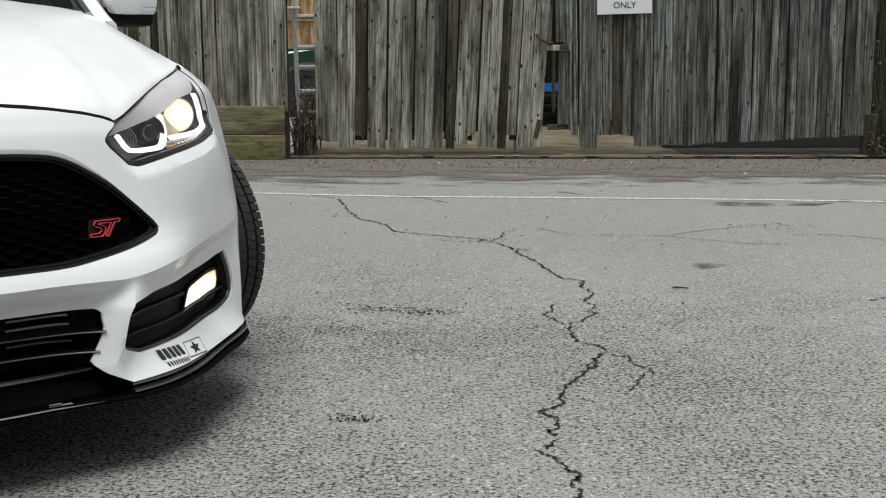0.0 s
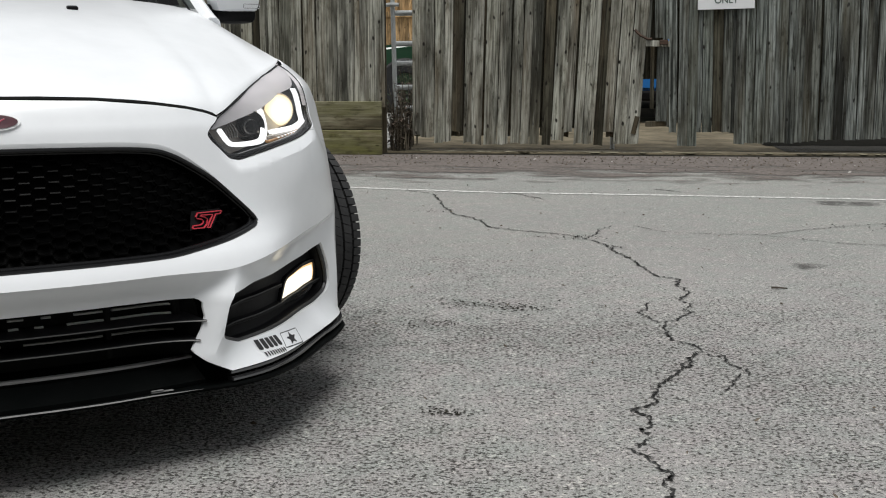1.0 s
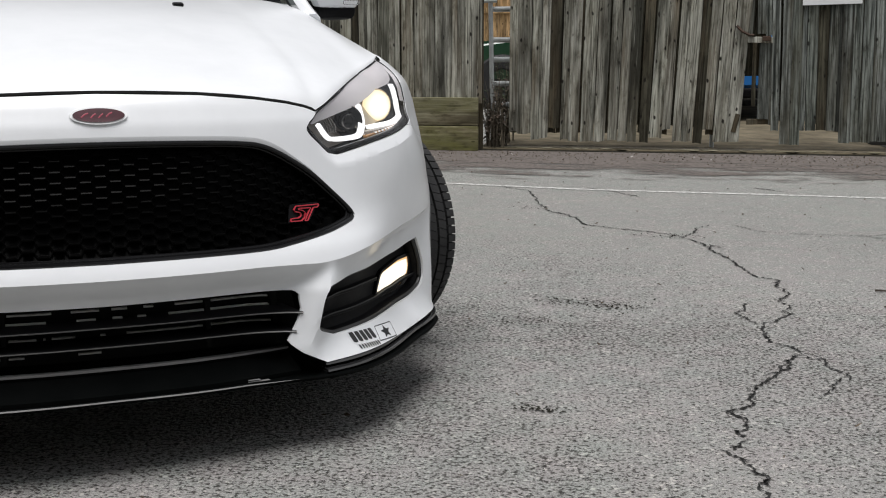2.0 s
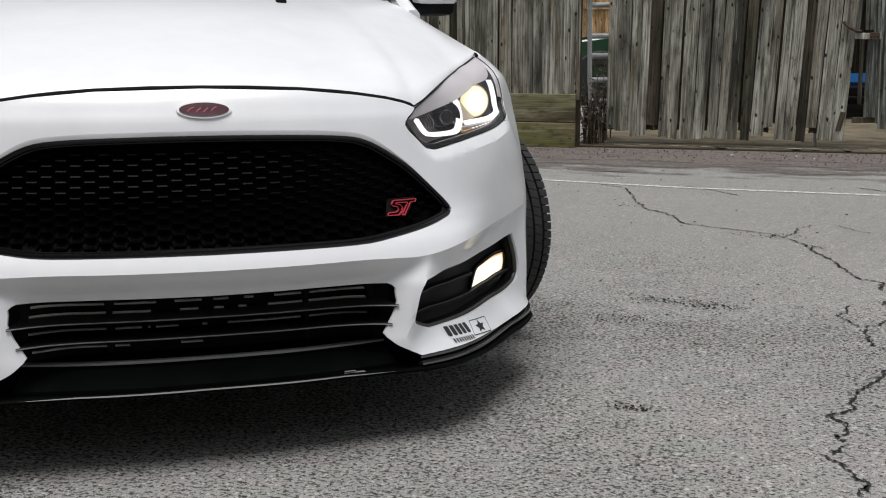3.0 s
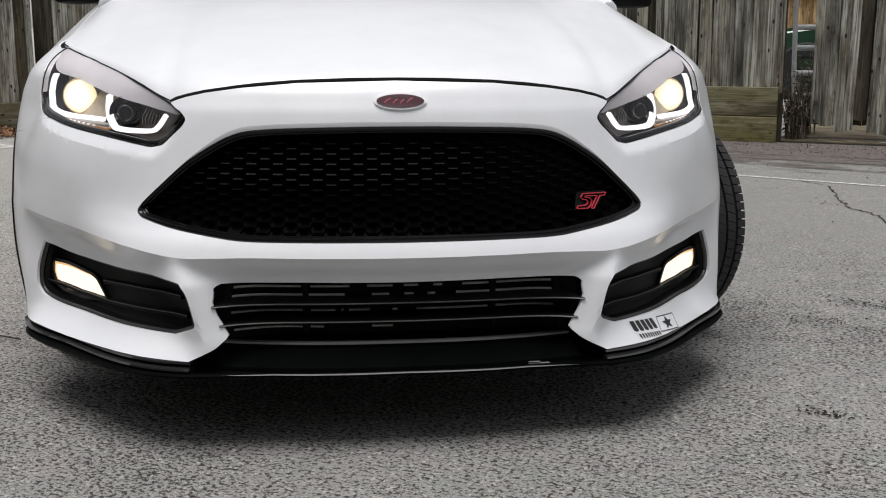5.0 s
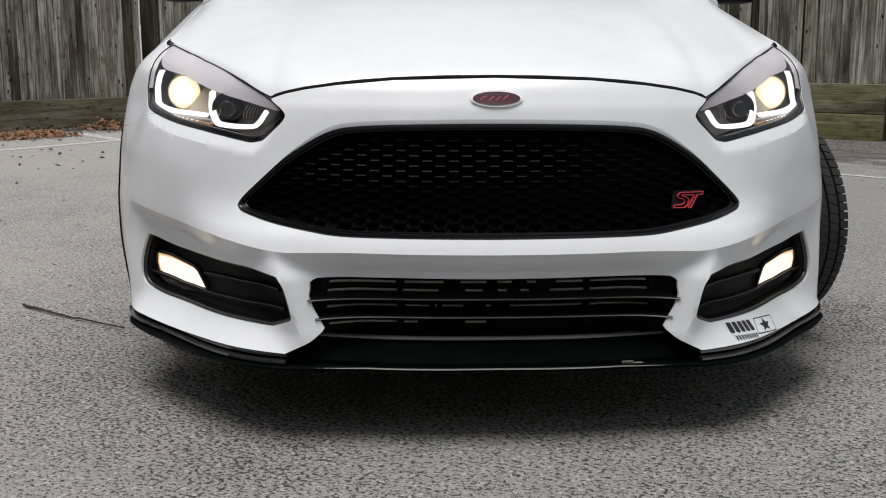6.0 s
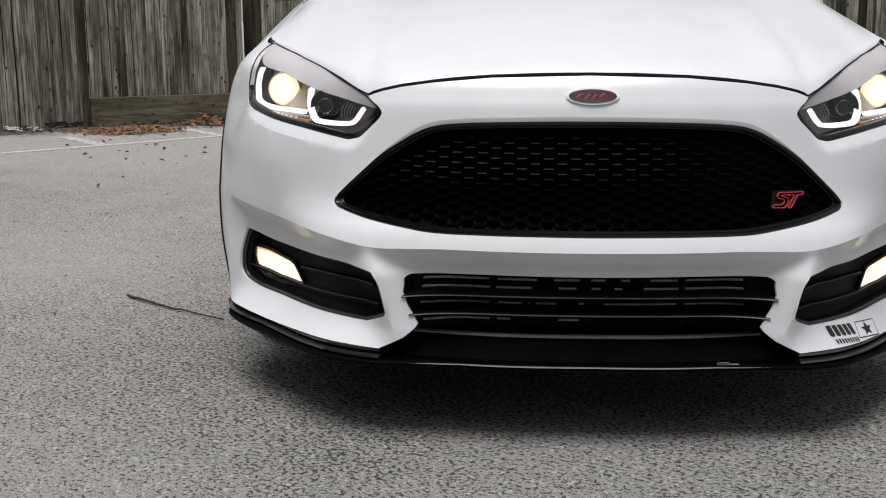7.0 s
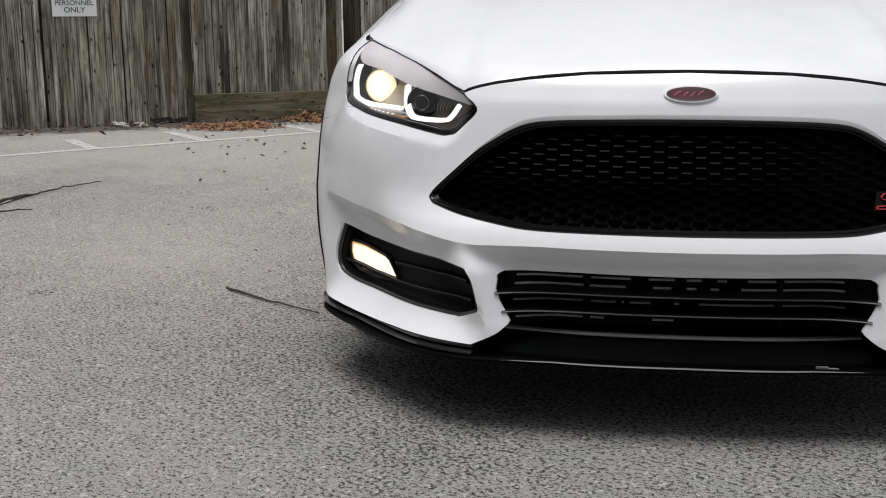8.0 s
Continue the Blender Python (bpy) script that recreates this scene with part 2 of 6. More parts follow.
TWIG = speckled("twig_bark", (0.012, 0.01, 0.008), (0.06, 0.047, 0.034), 25.0, 0.85)
SIGN_GREEN = Mat("dark_green_print", (0.015, 0.05, 0.038), 0.5).m
VINE = speckled("dry_vine_bark", (0.05, 0.042, 0.030), (0.19, 0.16, 0.115), 25.0, 0.85)
SIGN_WHITE = speckled("sign_enamel", (0.84, 0.86, 0.87), (0.90, 0.91, 0.92), 5.0, 0.4, 0.0)
PAINT = paint_material()
PAINT_GREEN = Mat("dark_green_car_paint", (0.012, 0.06, 0.03), 0.3, Coat_Weight=1.0).m
PAINT_BLUE = Mat("blue_car_paint", (0.03, 0.20, 0.58), 0.3, Coat_Weight=1.0).m
GLOSS_BLACK = speckled("gloss_black_plastic", (0.005, 0.005, 0.006), (0.009, 0.009, 0.010), 4.0, 0.22, 0.0, shine=0.25)
MESH_BLACK = speckled("grille_mesh_black", (0.0015, 0.0015, 0.0015), (0.0025, 0.0025, 0.0025), 9.0, 0.3, 0.0, shine=0.035)
VALANCE = speckled("satin_black_valance", (0.002, 0.0025, 0.0025), (0.004, 0.0045, 0.0045), 9.0, 0.3, 0.0, shine=0.02)
MATTE_BLACK = speckled("textured_black_plastic", (0.004, 0.004, 0.0045), (0.009, 0.009, 0.010), 60.0, 0.5, 0.0004, shine=0.1)
DEEP_BLACK = Mat("unlit_cavity_black", (0.014, 0.0145, 0.014), 0.9, Specular_IOR_Level=0.05).m
COOLER = speckled("cooler_aluminium", (0.4, 0.4, 0.39), (0.6, 0.6, 0.58), 40.0, 0.5)
CHROME = Mat("chrome", (0.9, 0.9, 0.91), 0.22, 1.0).m
FRAME_BLACK = speckled("gloss_black_grille_frame", (0.004, 0.004, 0.0045), (0.007, 0.007, 0.0075), 4.0, 0.14, 0.0, shine=0.3)
LIP_BLACK = speckled("polished_black_lip", (0.014, 0.014, 0.015), (0.022, 0.022, 0.023), 4.0, 0.08, 0.0, shine=1.0)
BEZEL = speckled("grey_lamp_bezel", (0.60, 0.58, 0.60), (0.68, 0.66, 0.68), 8.0, 0.4, 0.0)
EDGE_GREY = speckled("grey_trim_edge", (0.16, 0.16, 0.16), (0.22, 0.22, 0.22), 8.0, 0.4, 0.0)
BOWL = speckled("smoked_chrome_bowl", (0.42, 0.35, 0.26), (0.60, 0.50, 0.38), 30.0, 0.35, 0.0)
LAMP_DARK = speckled("dark_brown_lamp_body", (0.13, 0.115, 0.10), (0.24, 0.21, 0.18), 20.0, 0.4, 0.0)
SMOKED = Mat("smoked_chrome", (0.42, 0.40, 0.37), 0.2, 1.0).m
SLAT_GREY = speckled("dull_black_edge", (0.022, 0.022, 0.022), (0.04, 0.04, 0.04), 8.0, 0.4, 0.0)
BLADE_GREY = speckled("grey_glint_edge", (0.10, 0.10, 0.098), (0.17, 0.17, 0.165), 8.0, 0.45, 0.0)
AMBER = Mat("amber_reflector", (0.55, 0.28, 0.10), 0.25, 0.4).m
RED = Mat("red_enamel", (0.42, 0.03, 0.045), 0.3).m
DARK_RED = speckled("dark_red_badge", (0.035, 0.006, 0.011), (0.07, 0.008, 0.018), 60.0, 0.3, 0.0)
DIM_RED = Mat("red_print", (0.30, 0.02, 0.05), 0.4).m
INK = Mat("black_print", (0.012, 0.012, 0.013), 0.5).m
RUBBER = rubber_material()
ALLOY = Mat("dark_alloy", (0.09, 0.09, 0.095), 0.35, 0.8).m
LENS = clear_material("clear_lamp_lens", ior=1.5, haze=0.16)
GLASS = clear_material("tinted_glass", (0.25, 0.28, 0.27), 1.3)
DRL = lamp_material("daytime_light", (0.97, 0.98, 1.0), 0.98)


def beam_material(radius):
    """A lit projector: near white in the middle, warmer and dimmer towards its rim."""
    m = Mat("headlamp_beam", (0.2, 0.18, 0.14), 0.15)
    flat = m.node("VectorMath")
    flat.operation = "LENGTH"
    m.l.new(m.coords((0, 1, 1)), flat.inputs[0])
    glow = m.ramp(flat.outputs["Value"], (0.0, (1.0, 0.97, 0.84)), (radius * 0.6, (1.0, 0.95, 0.78)), (radius * 0.85, (1.0, 0.86, 0.56)), (radius, (0.8, 0.62, 0.36)))
    m.l.new(glow, m.b.inputs["Emission Color"])
    m.b.inputs["Emission Strength"].default_value = 1.0
    return m.m


BEAM = beam_material(0.038)
FOGBEAM = lamp_material("fog_lamp_beam", (1.0, 0.89, 0.68), 1.0)
FOGEDGE = lamp_material("fog_lamp_edge", (1.0, 0.62, 0.28), 0.6)


# ---- building blocks ----
def link_mesh(name, verts, faces, material, parent=None, label="", smooth=False, sharp=30, hard=()):
    me = bpy.data.meshes.new(name)
    me.from_pydata([tuple(map(float, v)) for v in verts], [], [tuple(map(int, f)) for f in faces])
    me.update()
    if smooth:
        me.shade_smooth()
        me.set_sharp_from_angle(angle=radians(sharp))
    if hard:
        for e in me.edges:
            if tuple(e.vertices) in hard or tuple(e.vertices)[::-1] in hard:
                e.use_edge_sharp = True
    me.materials.append(material)
    ob = new(name, me)
    if parent is not None:
        ob.parent = parent
    if label:
        ob["label"] = label
    return ob


def part(name, bm, material, parent=None, label="", smooth=False, sharp=30):
    """Links a bmesh as one mesh object under a thing or a part."""
    me = bpy.data.meshes.new(name)
    bm.to_mesh(me)
    bm.free()
    if smooth:
        me.shade_smooth()
        me.set_sharp_from_angle(angle=radians(sharp))
    me.materials.append(material)
    ob = new(name, me)
    if parent is not None:
        ob.parent = parent
    if label:
        ob["label"] = label
    return ob


def add_box(bm, size, m=None, bevel=0.0):
    r = bmesh.ops.create_cube(bm, size=1.0, matrix=(m or Matrix()) @ Matrix.Diagonal((*size, 1)))
    if bevel:
        es = list({e for v in r["verts"] for e in v.link_edges})
        bmesh.ops.bevel(bm, geom=es, offset=bevel, segments=2, affect="EDGES", profile=0.5)
    return bm


def box(size, m=None, bevel=0.0):
    return add_box(bmesh.new(), size, m, bevel)


def tube(points, radius, sides=8, ends=True):
    """A round bar along points; radius a number or one for each point."""
    bm = bmesh.new()
    pts = [Vector(p) for p in points]
    rad = radius if isinstance(radius, (list, tuple)) else [radius] * len(pts)
    rings = []
    for i, p in enumerate(pts):
        t = (pts[min(i + 1, len(pts) - 1)] - pts[max(i - 1, 0)]).normalized()
        s = t.cross(Vector((0, 0, 1)) if abs(t.z) < 0.9 else Vector((1, 0, 0))).normalized()
        w = s.cross(t)
        rings.append([bm.verts.new(p + rad[i] * (math.cos(k) * s + math.sin(k) * w)) for k in np.arange(sides) * 2 * math.pi / sides])
    for a, b in zip(rings, rings[1:]):
        for k in range(sides):
            bm.faces.new((a[k], a[(k + 1) % sides], b[(k + 1) % sides], b[k]))
    if ends:
        bm.faces.new(rings[0][::-1])
        bm.faces.new(rings[-1])
    return bm


def lathe(profile, steps=48, axis_x=True):
    """Turns (along, radius) pairs round the x axis."""
    bm = bmesh.new()
    rings = []
    for k in range(steps):
        c, s = math.cos(2 * math.pi * k / steps), math.sin(2 * math.pi * k / steps)
        rings.append([bm.verts.new((a, r * c, r * s)) for a, r in profile])
    for k in range(steps):
        p, q = rings[k], rings[(k + 1) % steps]
        for i in range(len(profile) - 1):
            bm.faces.new((p[i], p[i + 1], q[i + 1], q[i]))
    return bm


def curve_points(P, n=8, closed=False):
    """A smooth line through the points P."""
    P = np.array(P, float)
    Q = np.vstack([P[-1], P, P[0], P[1]]) if closed else np.vstack([2 * P[0] - P[1], P, 2 * P[-1] - P[-2]])
    out = []
    for i in range(1, len(Q) - 2):
        a, b, c, d = Q[i - 1:i + 3]
        for s in np.arange(n) / n:
            out.append(0.5 * (2 * b + (c - a) * s + (2 * a - 5 * b + 4 * c - d) * s * s + (3 * b - a - 3 * c + d) * s ** 3))
    if not closed:
        out.append(Q[-2])
    return np.array(out)


def resample(P, step, closed=False):
    P = np.vstack([P, P[:1]]) if closed else np.asarray(P, float)
    d = np.r_[0, np.cumsum(np.hypot(*np.diff(P, axis=0).T))]
    n = max(2, int(round(d[-1] / step)))
    t = np.linspace(0, d[-1], n + 1)
    R = np.c_[np.interp(t, d, P[:, 0]), np.interp(t, d, P[:, 1])]
    return R[:-1] if closed else R


def inside(pts, poly):
    x, y = pts[:, 0], pts[:, 1]
    hit = np.zeros(len(pts), bool)
    a, b = poly, np.roll(poly, -1, 0)
    for (x0, y0), (x1, y1) in zip(a, b):
        if y0 != y1:
            hit ^= ((y0 > y) != (y1 > y)) & (x < (x1 - x0) * (y - y0) / (y1 - y0) + x0)
    return hit


# ---- ground ----
def ground():
    n = 24
    r = [0, 1, 2, 3, 4, 5, 6, 8, 10, 14, 20, 40, 100, 300, 1500]
    verts, faces = [(0, 0, 0)], []
    for q in r[1:]:
        for k in range(n):
            t = 2 * math.pi * k / n
            verts.append((q * math.cos(t), 3 + q * math.sin(t), 0))
    verts[0] = (0, 3, 0)
    for k in range(n):
        faces.append((0, 1 + k, 1 + (k + 1) % n))
    for i in range(len(r) - 2):
        for k in range(n):
            p, q = 1 + i * n, 1 + (i + 1) * n
            faces.append((p + k, q + k, q + (k + 1) % n, p + (k + 1) % n))
    return tagged(link_mesh("ground", verts, faces, ASPHALT), "aged pale grey asphalt with coarse worn aggregate", "ground", kind="structure")


ground()


def ribbon(name, line, width, z, material, label, category, jag=0.0, seed=1, kind="structure", taper=True, step=0.0055):
    """A flat strip on the ground along a line, straight or jagged."""
    rng = np.random.default_rng(seed)
    P = resample(np.array(line, float), step)
    n = len(P)
    if jag:
        w = np.zeros((n, 2))
        for scale, amount in ((40, 0.7), (14, 0.7), (7, 0.9), (3, 0.7), (2, 0.6)):
            k = max(2, n // scale + 2)
            w += amount * np.c_[[np.interp(np.linspace(0, 1, n), np.linspace(0, 1, k), rng.normal(0, 1, k)) for _ in (0, 1)]].T
        P = P + jag * w * np.minimum(1, np.minimum(np.arange(n), n - 1 - np.arange(n)) / 6.0)[:, None]
    T = np.gradient(P, axis=0)
    T /= np.linalg.norm(T, axis=1)[:, None] + 1e-9
    N = np.c_[-T[:, 1], T[:, 0]]
    k = np.ones(n)
    if jag:
        k = np.clip(0.8 + 0.7 * rng.normal(0, 1, n), 0.15, 2.4)
    if taper:
        k *= np.clip(np.minimum(np.arange(n), n - 1 - np.arange(n)) / 5.0, 0.3, 1)
    A, B = P + N * width / 2 * k[:, None], P - N * width / 2 * k[:, None]
    verts = [(x, y, z) for x, y in A] + [(x, y, z) for x, y in B]
    faces = [(i, i + 1, n + i + 1, n + i) for i in range(n - 1)]
    if jag:
        for i in range(6, n - 6):
            if rng.random() < 0.3:
                side = rng.choice((-1, 1))
                l = rng.uniform(0.004, 0.018) * min(1, width / 0.006)
                d = N[i] * side + T[i] * rng.normal(0, 0.8)
                k = len(verts)
                p, q = P[i - 1], P[i + 1]
                verts += [(p[0], p[1], z), (q[0], q[1], z), (P[i][0] + d[0] * l, P[i][1] + d[1] * l, z)]
                faces.append((k, k + 1, k + 2))
    return tagged(link_mesh(name, verts, faces, material), label, category, kind=kind)


CRACKS = [
    (0.012, [(-0.57, 6.10), (-0.466, 5.604), (-0.39, 5.344), (-0.26, 5.165), (-0.213, 4.973), (0.01, 4.847), (0.13, 4.79), (0.203, 4.686)]),
    (0.011, [(0.203, 4.686), (0.277, 4.55), (0.312, 4.40), (0.355, 4.24)]),
    (0.011, [(0.355, 4.24), (0.421, 3.941), (0.48, 3.891), (0.471, 3.796), (0.494, 3.687), (0.477, 3.644), (0.444, 3.551), (0.467, 3.511), (0.453, 3.425),
             (0.462, 3.379), (0.414, 3.306), (0.372, 3.257), (0.365, 3.169), (0.369, 3.092), (0.386, 3.03), (0.411, 3.024), (0.431, 2.965), (0.439, 2.948)]),
    (0.011, [(0.439, 2.948), (0.413, 2.903), (0.393, 2.832), (0.364, 2.77), (0.343, 2.715), (0.306, 2.657), (0.293, 2.588), (0.279, 2.544), (0.28, 2.497),
             (0.246, 2.456), (0.227, 2.424), (0.255, 2.389), (0.253, 2.347), (0.236, 2.303), (0.242, 2.251), (0.22, 2.203), (0.203, 2.161), (0.222, 2.118),
             (0.235, 2.084), (0.255, 2.069), (0.244, 2.029), (0.244, 1.993), (0.256, 1.958), (0.23, 1.75), (0.28, 1.4)]),
    (0.009, [(0.439, 2.948), (0.459, 2.908), (0.485, 2.903), (0.502, 2.832), (0.518, 2.719)]),
    (0.0055, [(0.508, 2.754), (0.484, 2.7), (0.471, 2.638), (0.436, 2.597), (0.415, 2.566)]),
    (0.008, [(0.372, 3.257), (0.345, 3.292), (0.324, 3.328), (0.309, 3.394), (0.345, 3.448), (0.354, 3.535)]),
    (0.0035, [(0.548, 2.965), (0.634, 2.936)]),
    (0.007, [(0.393, 2.859), (0.348, 2.754), (0.32, 2.734)]),
    (0.007, [(0.338, 2.695), (0.302, 2.657), (0.293, 2.638)]),
    (0.006, [(0.289, 2.566), (0.27, 2.54)]),
    (0.006, [(0.239, 2.42), (0.213, 2.4), (0.208, 2.393)]),
    (0.008, [(0.255, 2.069), (0.256, 2.029), (0.259, 2.012)]),
    (0.008, [(0.127, 4.686), (0.203, 4.686), (0.276, 4.952), (0.333, 5.064)]),
    (0.008, [(0.277, 4.55), (0.351, 4.472)]),
    (0.007, [(0.423, 5.08), (0.555, 4.891), (0.772, 4.861), (0.931, 4.861), (1.069, 4.937), (1.232, 5.048), (1.41, 5.147), (1.559, 5.215), (1.576, 5.097)]),
    (0.008, [(0.931, 4.861), (1.07, 4.772), (1.256, 4.659), (1.436, 4.631)]),
    (0.010, [(1.465, 4.891), (1.705, 4.876), (1.881, 4.772), (2.03, 4.715), (2.6, 4.8)]),
    (0.012, [(-0.263, 6.267), (-0.073, 6.076), (0.038, 5.895)]),
    (0.02, [(0.641, 6.393), (0.798, 6.243)]),
    (0.006, [(-0.026, 4.758), (0.083, 4.701)]),
    (0.006, [(0.299, 4.538), (0.374, 4.499)]),
    (0.010, [(-0.764, 6.267), (-0.57, 6.099)]),
    (0.007, [(1.357, 3.559), (1.439, 3.617), (1.6, 3.6)]),
]
for i, (w, line) in enumerate(CRACKS):
    ribbon("crack", line, w * 0.5, 0.003, CRACK, "dark jagged crack in the asphalt", "crack", 0.0045, 11 + i)

ribbon("parking_line", [(-3.6, 6.72), (-1.05, 6.32), (-0.26, 6.17), (0.66, 6.12), (1.56, 6.05), (2.34, 5.96), (5.0, 5.7)], 0.042, 0.004, LINE,
       "worn thin white painted parking line", "road marking", 0.0, 3, taper=False, step=0.05)
ribbon("parking_line", [(-7.4, 0.2), (-6.43, 3.74), (-6.32, 4.22), (-6.10, 4.97), (-5.87, 5.90), (-5.6, 7.1)], 0.075, 0.004, LINE,
       "worn white painted line along the stalls", "road marking", 0.0, 4, taper=False, step=0.05)
for p, q in (((-6.30, 4.24), (-6.95, 4.48)), ((-6.08, 4.98), (-6.80, 5.22)), ((-5.86, 5.86), (-6.5, 6.10))):
    ribbon("stall_mark", [p, q], 0.085, 0.0045, LINE, "worn white stall mark on the asphalt", "road marking", 0.0, 5, taper=False, step=0.05)


def dirt_material(name, a, b, low, high, depth=0.0):
    """Patchy dirt; with a depth it thins out along its own y."""
    m = Mat(name, rough=0.95)
    v = m.coords()
    n = m.noise(v, 30.0, 6.0, 0.7)
    m.color(m.ramp(n, (0.3, a), (0.7, b)))
    m.bump(n, 0.01, 0.7)
    cover = m.noise(m.coords((0.35, 1, 1)) if depth else v, 5.0, 7.0, 0.72)
    if depth:
        xyz = m.n.new("ShaderNodeSeparateXYZ")
        m.l.new(v, xyz.inputs[0])
        k = m.node("Math")
        k.operation = "MULTIPLY_ADD"
        m.l.new(xyz.outputs[1], k.inputs[0])
        k.inputs[1].default_value = -0.42 / depth
        m.l.new(cover, k.inputs[2])
        cover = k.outputs[0]
    hole = m.ramp(cover, (low, 0.0), (high, 1.0))
    t = m.n.new("ShaderNodeBsdfTransparent")
    x = m.n.new("ShaderNodeMixShader")
    m.l.new(hole, x.inputs[0])
    m.l.new(t.outputs[0], x.inputs[1])
    m.l.new(m.b.outputs[0], x.inputs[2])
    m.l.new(x.outputs[0], m.n["Material Output"].inputs[0])
    return m.m


SMEAR = dirt_material("thin_dark_stain", (0.05, 0.048, 0.045), (0.12, 0.115, 0.11), 0.45, 0.62)


def dirt_strip(m, length, depth, low, label, a=(0.05, 0.042, 0.038), b=(0.19, 0.165, 0.15)):
    """A sheet of dirt, under the gates also of painted shade, that starts at a fence foot and thins out away from it.
    """
    n = 12
    verts = [(length * i / n, y, 0) for y in (0, depth) for i in range(n + 1)]
    faces = [(i, i + 1, n + 2 + i, n + 1 + i) for i in range(n)]
    mat = dirt_material("dirt_and_shade", a, b, low, low + 0.16, depth)
    ob = tagged(link_mesh("dirt_strip", verts, faces, mat), label, "dirt", kind="structure")
    ob.matrix_world = m


def patch(name, outline, z, material, label, category, seed=1, rough=0.05):
    rng = np.random.default_rng(seed)
    P = resample(np.array(outline, float), 0.12, True)
    P = P + rng.normal(0, rough, P.shape)
    verts = [(x, y, z) for x, y in P]
    return tagged(link_mesh(name, verts, [range(len(verts))], material), label, category, kind="structure")


dirt_strip(pose(4.6, 8.33, 0.005, 0, 0, 180), 10.4, 1.75, 0.13, "dark damp dirt and leaf mould along the fence")
dirt_strip(pose(-6.10, 7.85, 0.0055, 0, 0, 59.68 + 180), 7.0, 0.62, 0.2, "brown dirt and leaf mould along the fence foot")
patch("stain", [(1.25, 5.98), (1.5, 5.78), (2.0, 5.8), (2.1, 5.9), (1.8, 5.97)], 0.0035, SMEAR, "dark damp stain on the asphalt", "stain", 4, 0.02)
patch("stain", [(1.9, 6.05), (2.3, 5.85), (3.2, 5.8), (3.3, 5.95)], 0.0035, SMEAR, "dark damp stain on the asphalt", "stain", 5, 0.02)
patch("stain", [(0.88, 4.16), (0.97, 4.10), (1.08, 4.17), (0.98, 4.23)], 0.0035, SMEAR, "dark damp stain on the asphalt", "stain", 6, 0.01)


def scatter(name, material, count, where, size, flat, label, category, seed):
    """Many small bits lying on the ground as one stuff object; where gives a place for each."""
    rng = np.random.default_rng(seed)
    verts, faces = [], []
    for _ in range(count):
        x, y, z = where(rng)
        s = size * rng.uniform(0.4, 1.5)
        a = rng.uniform(0, 2 * math.pi)
        t = rng.normal(0, flat)
        u = np.array([math.cos(a), math.sin(a), t])
        v = np.array([-math.sin(a), math.cos(a), rng.normal(0, flat)]) * rng.uniform(0.25, 0.7)
        c = np.array([x, y, z + s * (0.25 + abs(t) * 0.5)])
        k = len(verts)
        up = np.array([0, 0, s * rng.uniform(0.05, 0.3)])
        for p in (u, v * 0.9 + u * 0.2, -u, -v + u * 0.1):
            verts.append(c + s * 0.5 * p)
        verts.append(c + up)
        verts.append(c - up * 0.5)
        for i in range(4):
            j = (i + 1) % 4
            faces += [(k + i, k + j, k + 4), (k + j, k + i, k + 5)]
    return tagged(link_mesh(name, verts, faces, material), label, category, kind="stuff")


def along_right(rng):
    y = 8.2 - abs(rng.normal(0, 0.45))
    return rng.uniform(-3.0, 4.2), y, 0.004


LEFT_A, LEFT_D = np.array([-7.97, 4.65]), np.array([0.5049, 0.8632])
LEFT_N = np.array([0.8632, -0.5049])


def along_left(rng):
    p = LEFT_A + LEFT_D * rng.uniform(-2.0, 3.6) + LEFT_N * (0.05 + abs(rng.normal(0, 0.25)))
    return p[0], p[1], 0.004


def pile(points, spread, height):
    def where(rng):
        c = points[rng.integers(len(points))]
        dx, dy = rng.normal(0, spread, 2)
        return c[0] + dx, c[1] + dy * 0.6, height * abs(rng.normal()) * math.exp(-(dx * dx + dy * dy) / (2 * spread * spread))
    return where


scatter("gravel", DIRT, 1900, along_right, 0.014, 0.4, "loose dark grit and leaf crumbs by the fence", "gravel", 21)
scatter("pebbles", RUBBLE, 34, along_right, 0.018, 0.4, "pale loose stone chips by the fence", "gravel", 22)
scatter("leaf_litter", LEAF_DARK, 700, along_left, 0.045, 0.3, "dark rotting leaves along the fence foot", "leaves", 23)
scatter("leaf_pile", LEAF_DRY, 1000, pile([(-6.74, 5.55), (-6.62, 5.68), (-6.56, 5.86)], 0.10, 0.018), 0.036, 0.3, "heap of dry orange-brown leaves by the fence", "leaves", 24)
scatter("leaf_pile", LEAF_DRY, 1200, pile([(-6.60, 6.46), (-6.47, 6.68), (-6.3, 6.95)], 0.12, 0.03), 0.037, 0.35, "heap of dry orange-brown leaves by the fence", "leaves", 25)
scatter("rubble", RUBBLE, 60, pile([(-7.50, 5.30), (-7.43, 5.42)], 0.045, 0.012), 0.045, 0.12, "pale broken concrete rubble at the fence foot", "rubble", 26)
scatter("leaf_crumbs", LEAF_DARK, 26, pile([(-5.8, 4.8), (-5.4, 4.3), (-5.0, 4.7), (-5.5, 4.9), (-6.0, 5.3), (-4.6, 4.0)], 0.35, 0.0), 0.035, 0.15,
        "scattered dead leaves on the asphalt", "leaves", 27)
